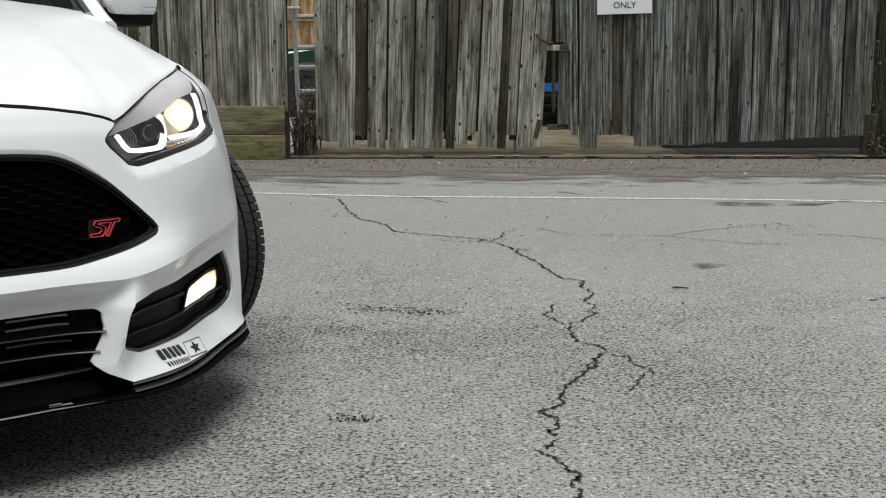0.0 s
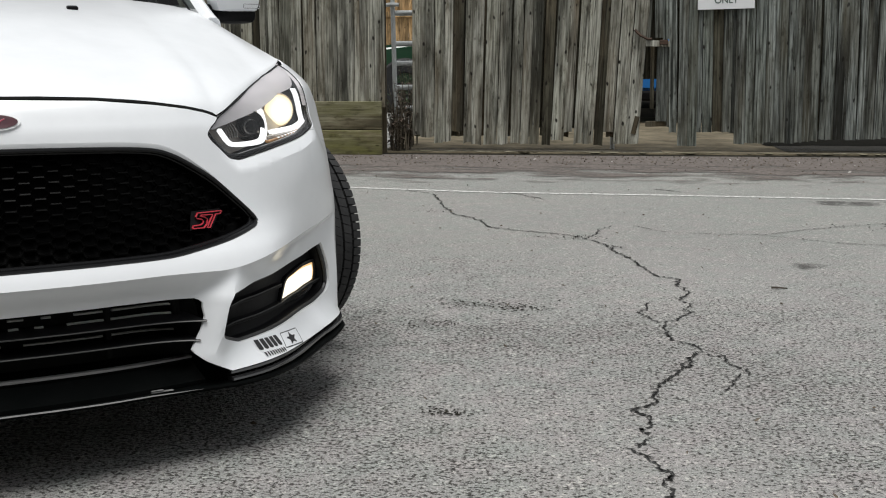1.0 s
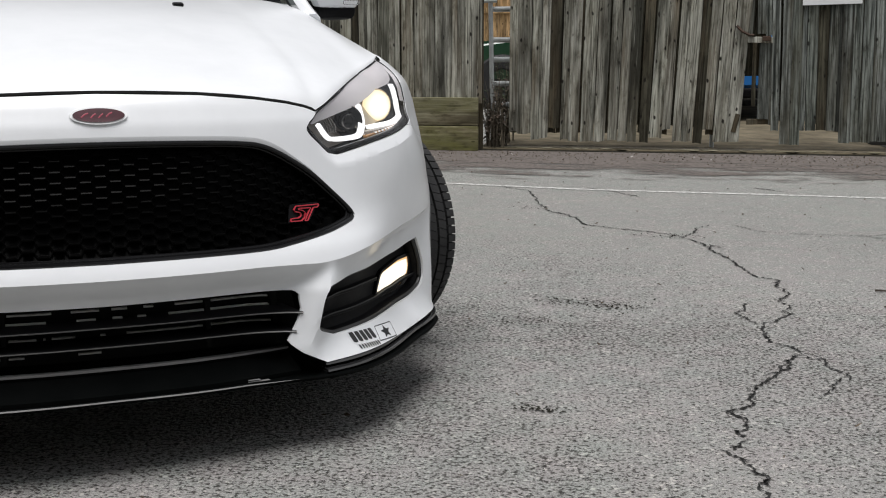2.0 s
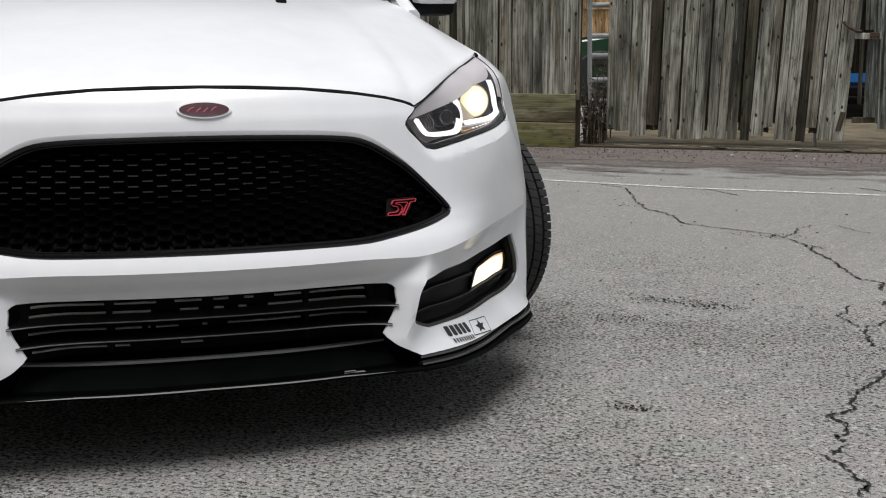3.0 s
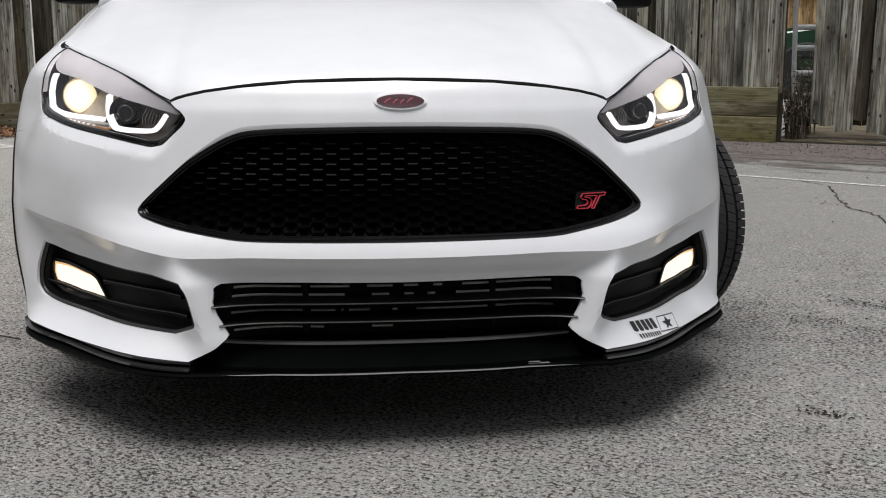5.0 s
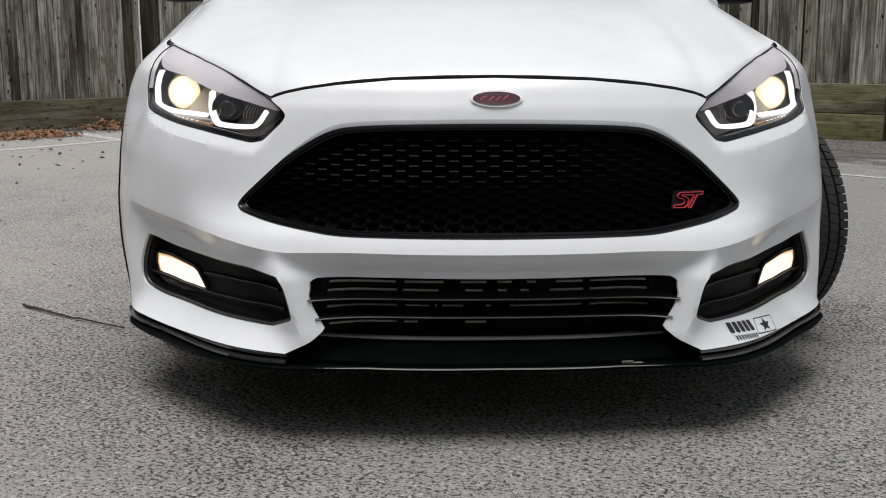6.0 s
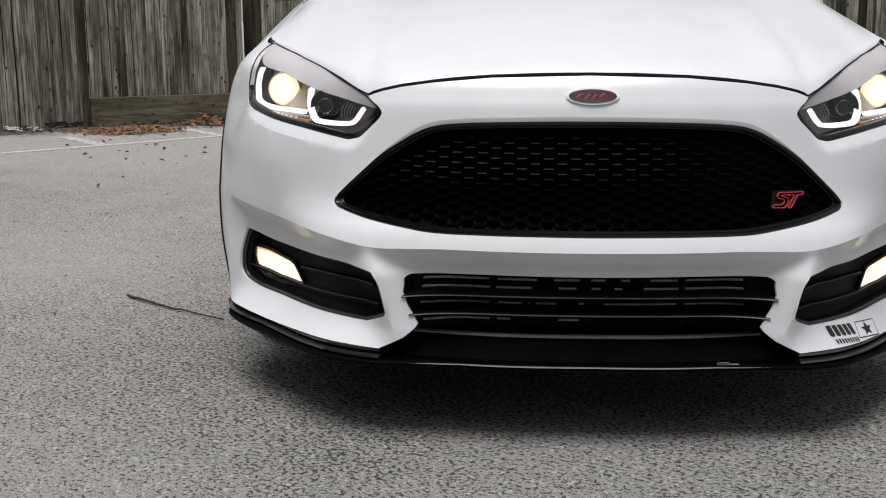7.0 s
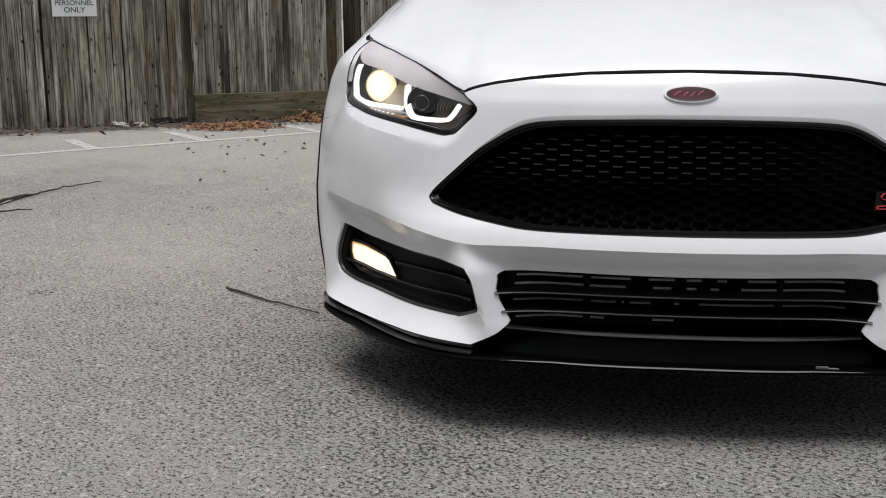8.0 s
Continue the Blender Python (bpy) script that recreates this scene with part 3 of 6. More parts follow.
for i, (p, s, n) in enumerate((((-0.20, 3.44), 0.035, 45), ((-0.06, 3.40), 0.04, 95), ((-0.27, 3.17), 0.04, 40), ((-0.196, 2.381), 0.018, 40), ((-0.522, 5.43), 0.03, 14),
                               ((-3.02, 1.79), 0.02, 16), ((-3.87, 3.10), 0.03, 12), ((1.5, 5.08), 0.08, 30), ((0.16, 4.72), 0.05, 40))):
    scatter("moss_crumbs", MOSS, int(n * 1.7), pile([p, (p[0] + s, p[1] + 0.4 * s), (p[0] - s, p[1] + 0.8 * s)], s * 1.35, 0.001), 0.0085, 0.12, "dark dry moss crumbs on the asphalt", "debris", 40 + i)
rng_all = lambda rng: (rng.uniform(-5, 4), rng.uniform(1.6, 7.2), 0.001)
scatter("grit", DIRT, 700, rng_all, 0.012, 0.3, "sparse dark grit on the asphalt", "gravel", 60)


def twig(name, line, radius, label):
    rng = np.random.default_rng(len(line))
    P = resample(np.array(line, float), 0.03)
    n = len(P)
    k = 0.35 if radius < 0.0045 else 1.0
    pts = [(x + k * rng.normal(0, 0.002), y + k * rng.normal(0, 0.002), radius * 1.4 + k * abs(rng.normal(0, 0.003))) for x, y in P]
    return tagged(part(name, tube(pts, [radius * (1 - 0.6 * i / n) for i in range(n)], 6), TWIG, smooth=True), label, "stick", "sticks on the asphalt")


twig("stick", [(-2.614, 2.177), (-2.49, 2.156), (-2.375, 2.142), (-2.17, 2.130)], 0.0042, "thin dark dry stick on the asphalt")
twig("branch", [(-4.55, 2.42), (-4.723, 2.661), (-4.78, 2.79), (-4.811, 2.885), (-4.87, 3.02), (-4.906, 3.131), (-4.925, 3.25), (-4.921, 3.337)], 0.0062, "dry forked twig lying on the asphalt")
twig("branch", [(-4.60, 2.45), (-4.72, 2.66), (-4.79, 2.78), (-4.83, 2.865)], 0.0085, "dry broken twig lying on the asphalt")
twig("branch", [(-4.66, 2.60), (-4.76, 2.76), (-4.835, 2.93)], 0.0035, "thin side shoot of a dry twig on the asphalt")
twig("branch", [(-4.6, 2.4), (-4.468, 2.575), (-4.411, 2.633)], 0.0055, "short dry twig lying on the asphalt")
twig("stick", [(0.773, 3.758), (0.825, 3.749)], 0.004, "short dark twig on the asphalt")


# ---- fences ----
def board_mesh(w, h, seed, ragged=0.01):
    """One upright board, foot at the origin, with wavy edges and a worn, splintered foot."""
    rng = np.random.default_rng(seed)
    t = 0.018
    cols = [-w / 2, rng.uniform(-0.2, 0.2) * w, w / 2]
    zs = [0, 0.3 * h, 0.65 * h, h]
    e = rng.normal(0, 0.0022, (4, 2))
    foot = np.abs(rng.normal(0, ragged, 3)) + [0, rng.choice((0, 0.5 * ragged)), 0]
    verts = []
    for i, z in enumerate(zs):
        for y in (-t / 2, t / 2):
            for k, x in enumerate(cols):
                verts.append((x + (e[i, 0], 0, e[i, 1])[k], y, z + (foot[k] if i == 0 else 0)))
    faces = [(0, 3, 4, 1), (1, 4, 5, 2), (18, 19, 22, 21), (19, 20, 23, 22)]
    for i in range(3):
        a, b = 6 * i, 6 * i + 6
        faces += [(a, a + 1, b + 1, b), (a + 1, a + 2, b + 2, b + 1), (a + 4, a + 3, b + 3, b + 4), (a + 5, a + 4, b + 4, b + 5), (a + 3, a, b, b + 3), (a + 2, a + 5, b + 5, b + 2)]
    me = bpy.data.meshes.new("board")
    me.from_pydata(verts, [], faces)
    me.update()
    return me


def board_set(material, low, high, seed, ragged, count=12):
    """Boards of several widths in one timber, as (mesh, width)."""
    out = []
    for k in range(count):
        w = low + (high - low) * ((k * 5) % count) / (count - 1)
        me = board_mesh(w, 2.1, seed + k, ragged)
        me.materials.append(material)
        out.append((me, w))
    return out


GATE_BOARDS = board_set(BOARD_GATE, 0.055, 0.098, 70, 0.012)
COOL_BOARDS = board_set(BOARD_COOL, 0.048, 0.082, 170, 0.004)
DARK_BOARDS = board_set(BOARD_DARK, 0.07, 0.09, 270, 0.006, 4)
PALE_BOARDS = board_set(BOARD_PALE, 0.042, 0.070, 370, 0.006)
GREY_BOARDS = board_set(BOARD, 0.040, 0.066, 470, 0.006)


def fence_run(fence, start, along, length, z, rng, boards=None, behind=True, lean=(0, 0), foot=None, dark=0.0, turn=0.0, gaps=0.06, darks=()):
    """Boards in a row as parts of a fence; a second row stands behind, and its darker timber makes the gaps read dark.
    """
    s = 0.0
    normal = Vector((along[1], -along[0], 0))
    while s < length:
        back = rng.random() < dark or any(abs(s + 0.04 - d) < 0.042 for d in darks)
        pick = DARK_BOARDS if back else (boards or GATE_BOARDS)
        kind, w = pick[rng.integers(len(pick))]
        f = min(1.0, s / length)
        p = Vector((start[0] + along[0] * (s + w / 2), start[1] + along[1] * (s + w / 2), 0))
        ob = new("board", kind)
        ob.parent = fence
        tilt = lean[0] + (lean[1] - lean[0]) * f + rng.normal(0, 0.22)
        zz = (z if foot is None else foot(f)) + rng.normal(0, 0.005)
        off = -0.014 * back + rng.normal(0, 0.0035)
        ob.matrix_basis = pose(*(p + normal * off).to_tuple()[:2], zz, rng.normal(0, 0.3), tilt, turn)
        s += w + rng.uniform(0.0005, 0.004) + (rng.uniform(0.006, 0.020) if rng.random() < gaps else 0)
    # the dark of the gaps is put into this row's timber colour
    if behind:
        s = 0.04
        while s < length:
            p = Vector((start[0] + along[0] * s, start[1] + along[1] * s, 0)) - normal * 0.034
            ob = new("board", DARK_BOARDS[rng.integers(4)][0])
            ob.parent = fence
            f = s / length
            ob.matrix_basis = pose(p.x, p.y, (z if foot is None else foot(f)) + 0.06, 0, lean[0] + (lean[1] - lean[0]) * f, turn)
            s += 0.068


def rail(fence, a, b, z, size=(0.04, 0.09), material=BOARD_DARK):
    a, b = Vector(a), Vector(b)
    d = b - a
    bm = box((d.length, size[0], size[1]), pose((a.x + b.x) / 2, (a.y + b.y) / 2, z, 0, 0, math.degrees(math.atan2(d.y, d.x))), 0.004)
    return part("rail", bm, material, fence)


def post(fence, x, y, turn=0.0, h=2.15, size=0.095):
    return part("post", box((size, size, h), pose(x, y, h / 2, 0, 0, turn), 0.005), BOARD_DARK, fence)


def plank(fence, a, b, z0, z1, material, thick=0.038):
    """A horizontal kick board: its grain runs along its own x."""
    a, b = Vector(a), Vector(b)
    d = b - a
    ob = part("kick_board", box((d.length, thick, z1 - z0), None, 0.004), material, fence)
    ob.matrix_basis = pose((a.x + b.x) / 2, (a.y + b.y) / 2, (z0 + z1) / 2, 0, 0, math.degrees(math.atan2(d.y, d.x)))
    return ob


def left_at(s, off=0.0):
    p = LEFT_A + LEFT_D * s + LEFT_N * off
    return (p[0], p[1], 0)


rng = np.random.default_rng(5)
TURN_LEFT = math.degrees(math.atan2(LEFT_D[1], LEFT_D[0]))
fence_left = tagged(new("wooden_fence"), "tall weathered grey board fence with a low kick board", "fence", kind="structure")
fence_run(fence_left, left_at(-6), LEFT_D, 7.36, 0.03, rng, PALE_BOARDS, dark=0.01, turn=TURN_LEFT, foot=lambda f: 0.045 if f > 0.955 else -0.015, gaps=0.02)
fence_run(fence_left, left_at(1.40), LEFT_D, 1.22, 0.17, rng, GREY_BOARDS, dark=0.03, turn=TURN_LEFT, gaps=0.02)
fence_run(fence_left, left_at(2.72), LEFT_D, 1.45, 0.05, rng, GREY_BOARDS, dark=0.25, turn=TURN_LEFT)
for s in (-3.4, -1.0, 1.36, 2.68):
    p = left_at(s, 0.0)
    post(fence_left, p[0], p[1], TURN_LEFT, size=0.06)
plank(fence_left, left_at(1.39, 0.033), left_at(2.66, 0.033), -0.004, 0.232, KICK_PLAIN)
for z in (0.45, 1.2, 1.9):
    rail(fence_left, left_at(-6, -0.07), left_at(4.2, -0.07), z)

rng = np.random.default_rng(17)
fence_back = tagged(new("wooden_fence"), "weathered board fence over two mossy kick boards", "fence", kind="structure")
fence_run(fence_back, (-5.8, 8.28), (1, 0), 3.74, 0.06, rng)
fence_run(fence_back, (-2.03, 8.278), (1, 0), 0.86, 0.33, rng, gaps=0.1)
post(fence_back, -2.05, 8.27, size=0.05)
post(fence_back, -1.135, 8.34, size=0.035)
plank(fence_back, (-2.03, 8.245), (-1.14, 8.245), 0.005, 0.183, KICK)
plank(fence_back, (-2.03, 8.247), (-1.14, 8.247), 0.188, 0.39, KICK_UPPER)
rail(fence_back, (-2.03, 8.29), (-1.15, 8.29), 0.19)
for z in (0.5, 1.2, 1.9):
    rail(fence_back, (-5.8, 8.36), (-1.15, 8.36), z)

rng = np.random.default_rng(23)
gate_b = tagged(new("wooden_gate"), "sagging weathered board gate leaning to one side", "gate", kind="structure")
fence_run(gate_b, (-0.945, 8.5), (1, 0), 1.62, 0.07, rng, lean=(0.2, 3.0), darks=(0.345, 0.72, 1.0, 1.37), gaps=0.22,
          foot=lambda f: 0.058 + 0.035 * (rng.random() < 0.3) * rng.random() * 3)
for z in (0.35, 1.1, 1.9):
    rail(gate_b, (-0.92, 8.56), (0.68 + 0.06 * z, 8.56), z)

rng = np.random.default_rng(31)
gate_c = tagged(new("wooden_gate"), "weathered grey board gate hanging above the ground", "gate", kind="structure")
fence_run(gate_c, (0.95, 8.5), (1, 0), 0.46, 0.16, rng, COOL_BOARDS, lean=(-1.8, -1.0), dark=0.25, behind=False, gaps=0.3)
fence_run(gate_c, (1.01, 8.48), (1, 0), 0.10, 0.065, rng, COOL_BOARDS, lean=(-1, -1), dark=0.0, behind=False)
fence_run(gate_c, (1.42, 8.48), (1, 0), 1.72, 0.1, rng, COOL_BOARDS, lean=(-1.0, -0.7), dark=0.05, foot=lambda f: 0.075 + 0.085 * f, gaps=0.12)
fence_run(gate_c, (0.97, 8.53), (1, 0), 0.50, 0.30, rng, COOL_BOARDS, lean=(-1.8, -1.0), dark=0.9, behind=False)
for z in (0.45, 1.1, 1.9):
    rail(gate_c, (0.96, 8.55), (3.2, 8.55), z)
# broken boards by the slot between the two gates
for x, z, tilt, w in ((0.772, 0.82, 1.0, 0), (0.86, 0.84, -1.5, 1), (0.93, 0.83, -1.5, 2)):
    ob = new("board", COOL_BOARDS[w][0])
    ob.parent = gate_c
    ob.matrix_basis = pose(x, 8.51, z, 0, tilt, 0)


def short_board(parent, x, z0, z1, w, tilt, y=8.5, material=BOARD):
    ob = part("broken_board", box((w, 0.018, z1 - z0), pose(0, 0, (z1 - z0) / 2), 0.002), material, parent)
    ob.matrix_basis = pose(x, y, z0, 0, tilt, 0)


short_board(gate_c, 0.78, 0.82, 2.1, 0.09, 1.5, 8.56, BOARD_DARK)
short_board(gate_c, 0.88, 0.82, 2.1, 0.09, -1.0, 8.56, BOARD_DARK)
short_board(gate_c, 0.72, 0.86, 2.1, 0.11, 0.0, 8.61, BOARD_DARK)
short_board(gate_c, 0.84, 0.545, 2.1, 0.07, 0.0, 8.61, BOARD_DARK)
short_board(gate_c, 1.15, 0.32, 2.1, 0.10, 0.0, 8.60, BOARD_DARK)
short_board(gate_c, 1.385, 0.28, 2.1, 0.11, 0.0, 8.61, BOARD_DARK)
short_board(gate_c, 0.745, 0.545, 0.84, 0.12, 0.0, 8.57, BOARD_DARK)
short_board(gate_c, 0.822, 0.33, 0.80, 0.028, -1.0, 8.52, BOARD_DARK)
short_board(gate_c, 0.890, 0.24, 0.80, 0.078, -0.5, 8.5, BOARD_COOL)
short_board(gate_c, 0.963, 0.20, 0.80, 0.06, -1.5, 8.505, BOARD_COOL)
short_board(gate_b, 0.688, 0.145, 0.28, 0.035, 12.0, 8.49, BOARD_DARK)
ob = part("cross_piece", box((0.175, 0.03, 0.042), pose(0.845, 8.47, 0.802, 0, 1), 0.004), BOARD, gate_c)
ob = part("cross_piece", box((0.16, 0.03, 0.04), pose(0.86, 8.53, 0.22, 0, -1), 0.004), BOARD_DARK, gate_c)
part("hasp", box((0.06, 0.02, 0.035), pose(0.887, 8.445, 0.812), 0.004), RUST, gate_c, "rusty iron hasp")
part("hasp_strap", tube([(0.68, 8.47, 0.90), (0.72, 8.45, 0.86), (0.77, 8.45, 0.835), (0.80, 8.45, 0.835)], 0.011, 6), RUST, gate_c, "rusty iron strap")

apron = bmesh.new()
add_box(apron, (4.7, 6.0, 0.04), pose(1.2, 11.33, 0.0), 0.006)
tagged(part("apron", apron, CONCRETE), "dirty brown concrete apron under the gates", "pavement", kind="structure")


crumb = bmesh.new()
add_box(crumb, (4.7, 0.05, 0.012), pose(1.2, 8.312, 0.004), 0.003)
tagged(part("apron_joint", crumb, MOSS), "dark open joint along the concrete apron", "joint", kind="structure")
ribbon("moss_edge", [(-1.1, 8.36), (0.2, 8.37), (1.2, 8.36), (2.2, 8.36), (3.4, 8.36)], 0.05, 0.0235, KICK_PLAIN, "thin olive moss on the apron edge", "moss", 0.012, 9, step=0.03)
# dark band at the gate foot: dirt and the gate's shadow in one colour
dirt_strip(pose(-1.05, 8.40, 0.0242), 1.95, 0.22, 0.18, "olive brown dirt and painted gate shadow on the apron", (0.012, 0.010, 0.006), (0.075, 0.062, 0.038))
# ground behind the boards, its shade put into the colour
patch("leaf_mould", [left_at(-6, -0.03)[:2], left_at(3.5, -0.03)[:2], left_at(3.5, -2.5)[:2], left_at(-6, -2.5)[:2]], 0.006, SHADE_BLACK, "ground behind the fence, painted near black for shade", "dirt", 8, 0.01)
patch("leaf_mould", [(3.58, 8.95), (14.0, 8.95), (14.0, 30.0), (-1.1, 30.0), (-1.1, 14.4), (3.58, 14.4)], 0.006, SHADE_BLACK, "ground beyond the gates, painted near black for shade", "dirt", 9, 0.02)
# soil and the gate's shade, faded out together in one colour
dirt_strip(pose(3.55, 9.02, 0.0245, 0, 0, 180), 1.75, 0.72, 0.10, "dark leaf mould and painted shade thinning out under the gate", (0.006, 0.006, 0.004), (0.035, 0.030, 0.020))
patch("leaf_mould", [(1.75, 9.0), (3.55, 9.0), (3.55, 13.5), (1.6, 13.5)], 0.0245, SHADE_BLACK, "ground behind the gate, painted near black for shade", "dirt", 7, 0.02)
fence_end = tagged(new("wooden_fence"), "dark board fence behind the gate post", "fence", kind="structure")
fence_run(fence_end, (3.29, 8.80), (1, 0), 2.2, 0.02, rng, dark=0.9)
for z in (0.45, 1.2, 1.9):
    rail(fence_end, (3.30, 8.88), (5.5, 8.88), z)
part("post", box((0.09, 0.10, 0.32), pose(3.165, 8.50, 0.16), 0.006), BOARD_DARK, gate_c, "short dark stump under the gate corner")


def sign(m, size, lines, label):
    """A white enamel plate with black capitals; its back lies on the boards."""
    s = tagged(new("sign"), label, "sign", "enamel signs")
    s.matrix_world = m
    part("plate", box((size, 0.004, size * 1.125), pose(0, 0, size * 0.5625), 0.0015), SIGN_WHITE, s)
    for text, z, high in lines:
        cu = bpy.data.curves.new("lettering", "FONT")
        cu.body, cu.size, cu.align_x, cu.extrude = text, high, "CENTER", 0.0006
        cu.offset = high * 0.006
        tmp = new("lettering", cu)
        me = bpy.data.meshes.new_from_object(tmp.evaluated_get(bpy.context.evaluated_depsgraph_get()))
        bpy.data.objects.remove(tmp)
        me.materials.append(SIGN_GREEN)
        ob = new("lettering", me)
        ob.parent = s
        ob.matrix_basis = pose(0, -0.0032, z, 90, 0, 0)
    for x, z in ((-size * 0.42, size * 1.05), (size * 0.42, size * 1.05)):
        part("screw", lathe([(0, 0.001), (0.002, 0.006), (0.003, 0.001)], 10), GALVANISED, s).matrix_basis = pose(x, -0.002, z, 0, 0, -90)
    return s



sign(pose(1.322, 8.464, 1.045, 0, -1.6, 0), 0.40, [("PERSONNEL", 0.118, 0.058), ("ONLY", 0.042, 0.062)], "white enamel sign with black capitals on the gate boards")
p = left_at(0.525, 0.018)
sign(pose(p[0], p[1], 0.845, 0, 0, TURN_LEFT), 0.325, [("PERSONNEL", 0.084, 0.052), ("ONLY", 0.030, 0.058)], "small white enamel sign with black capitals on the fence boards")

# plain unseen wall added behind the camera to block low light and darken reflections
tagged(part("wall_south", box((26, 0.3, 6.2), pose(2.0, -5.5, 3.1), 0.01), BOARD_DARK), "unseen dark wall added to block low light", "wall", kind="structure")


# ---- the car: body skin as a plan curve wrapped with a height profile ----
PLAN = curve_points([(-0.2, 0.010), (0, 0), (0.2, 0.010), (0.4, 0.055), (0.525, 0.115), (0.65, 0.21), (0.755, 0.32), (0.83, 0.43), (0.881, 0.555), (0.909, 0.68),
                     (0.916, 0.95), (0.917, 1.4), (0.915, 2.2), (0.905, 3.1), (0.88, 3.6), (0.80, 4.02), (0.6, 4.24), (0.3, 4.34), (0, 4.358)], 40)[40:]
PU = np.r_[0, np.cumsum(np.hypot(*np.diff(PLAN, axis=0).T))]
PTX, PTY = np.gradient(PLAN[:, 0], PU), np.gradient(PLAN[:, 1], PU)


def profile(K):
    P = curve_points(K, 12)
    return P[:, 0], P[:, 1]


NOSE = profile([(.05, -.05), (.10, -.08), (.14, -.09), (.20, -.083), (.30, -.077), (.34, -.062), (.37, -.047), (.40, -.025), (.45, 0), (.60, .042), (.64, .059), (.68, .086),
                (.72, .14), (.78, .25), (.9, .5)])
CORNER = profile([(.05, -.02), (.10, -.03), (.14, -.03), (.20, -.02), (.30, 0), (.40, 0), (.50, .004), (.58, .021), (.63, .053), (.68, .10), (.74, .19), (.80, .28),
                  (.9, .45)])
FLANK = profile([(.05, .03), (.2, .004), (.35, 0), (.40, .003), (.45, .006), (.5, .010), (.55, .016), (.6, .026), (.65, .042), (.70, .073), (.76, .147), (.80, .25), (.9, .5)])
LEAN = profile([(.05, .017), (.10, .017), (.14, .015), (.20, .008), (.28, 0), (.40, 0), (.45, .005), (.50, .009), (.55, .020), (.60, .026), (.65, .012), (.70, -.008), (.76, 0), (.9, 0)])
CREASE = profile([(0, .342), (.2, .343), (.29, .343), (.37, .340), (.43, .3385), (.547, .350), (.76, .365), (.93, .378), (1.1, .385), (1.3, .385)])


def step01(a, b, x):
    t = np.clip((x - a) / (b - a), 0, 1)
    return t * t * (3 - 2 * t)


def soft_least(*terms, k=0.2):
    """The least of the terms, with a rounded crossing."""
    t = np.stack(np.broadcast_arrays(*terms))
    return -k * np.log(np.exp(-np.clip(t, -6, 6) / k).sum(0))


def skin(u, z, extra=0.0, plain=False):
    """Places on the body at girth u from the nose and height z; extra goes inward."""
    u, z = np.asarray(u, float), np.asarray(z, float)
    a = np.abs(u)
    x, y = np.interp(a, PU, PLAN[:, 0]), np.interp(a, PU, PLAN[:, 1])
    tx, ty = np.interp(a, PU, PTX), np.interp(a, PU, PTY)
    n = np.hypot(tx, ty)
    tx, ty = tx / n, ty / n
    rise = 0.17 * np.clip(y - 0.7, 0, 0.9)
    w1, w2 = step01(0.45, 0.80, a), step01(0.90, 1.2, a)
    d = (1 - w1) * np.interp(z, *NOSE) + w1 * ((1 - w2) * np.interp(z, *CORNER) + w2 * np.interp(z - rise * step01(0.45, 0.75, z), *FLANK))
    d = d + np.interp(z, *LEAN) * np.exp(-((a - 1.05) / 0.12) ** 2)
    if plain:
        d = d + extra
        return np.stack([(x - ty * d) * np.where(u < 0, -1, 1), y + tx * d, z + 0 * a], -1)
    zc = np.interp(a, *CREASE)
    ridge = 0.375 + 0.06 * np.clip((z - 0.17) / 0.15, 0, 1.2)
    one = np.ones_like(a * z)
    # the upright between the openings only stands out some way below the crease
    q = a - ridge
    w = step01(-0.06, 0.06, q)
    away = (np.sqrt(q * q + 1e-4) - 0.01) / (0.085 - 0.022 * w)
    tuck = 0.32 * np.clip(1 - (zc - z) / 0.055, 0, 1)
    fold = soft_least(one, (zc - z) / (0.05 - 0.01 * w), away + tuck, (z - 0.13) / 0.05 + 6 * np.clip(-q / 0.04, 0, 1), (1.0 - a) / 0.10)
    fold = (0.06 - 0.015 * w) * np.maximum(fold, 0)
    brow = np.interp(a, [.45, .53, .604, .688, .787, .867, .93, 1.0], [.575, .524, .530, .541, .553, .567, .585, .62])
    ledge = 0.011 * np.clip((z - brow) / 0.026, 0, 1) * step01(.47, .53, a) * (1 - step01(.88, 1.0, a))
    d = d + fold + ledge + extra
    return np.stack([(x - ty * d) * np.where(u < 0, -1, 1), y + tx * d, z * one], -1)


def u_at(y):
    return float(np.interp(y, PLAN[:600, 1], PU[:600]))


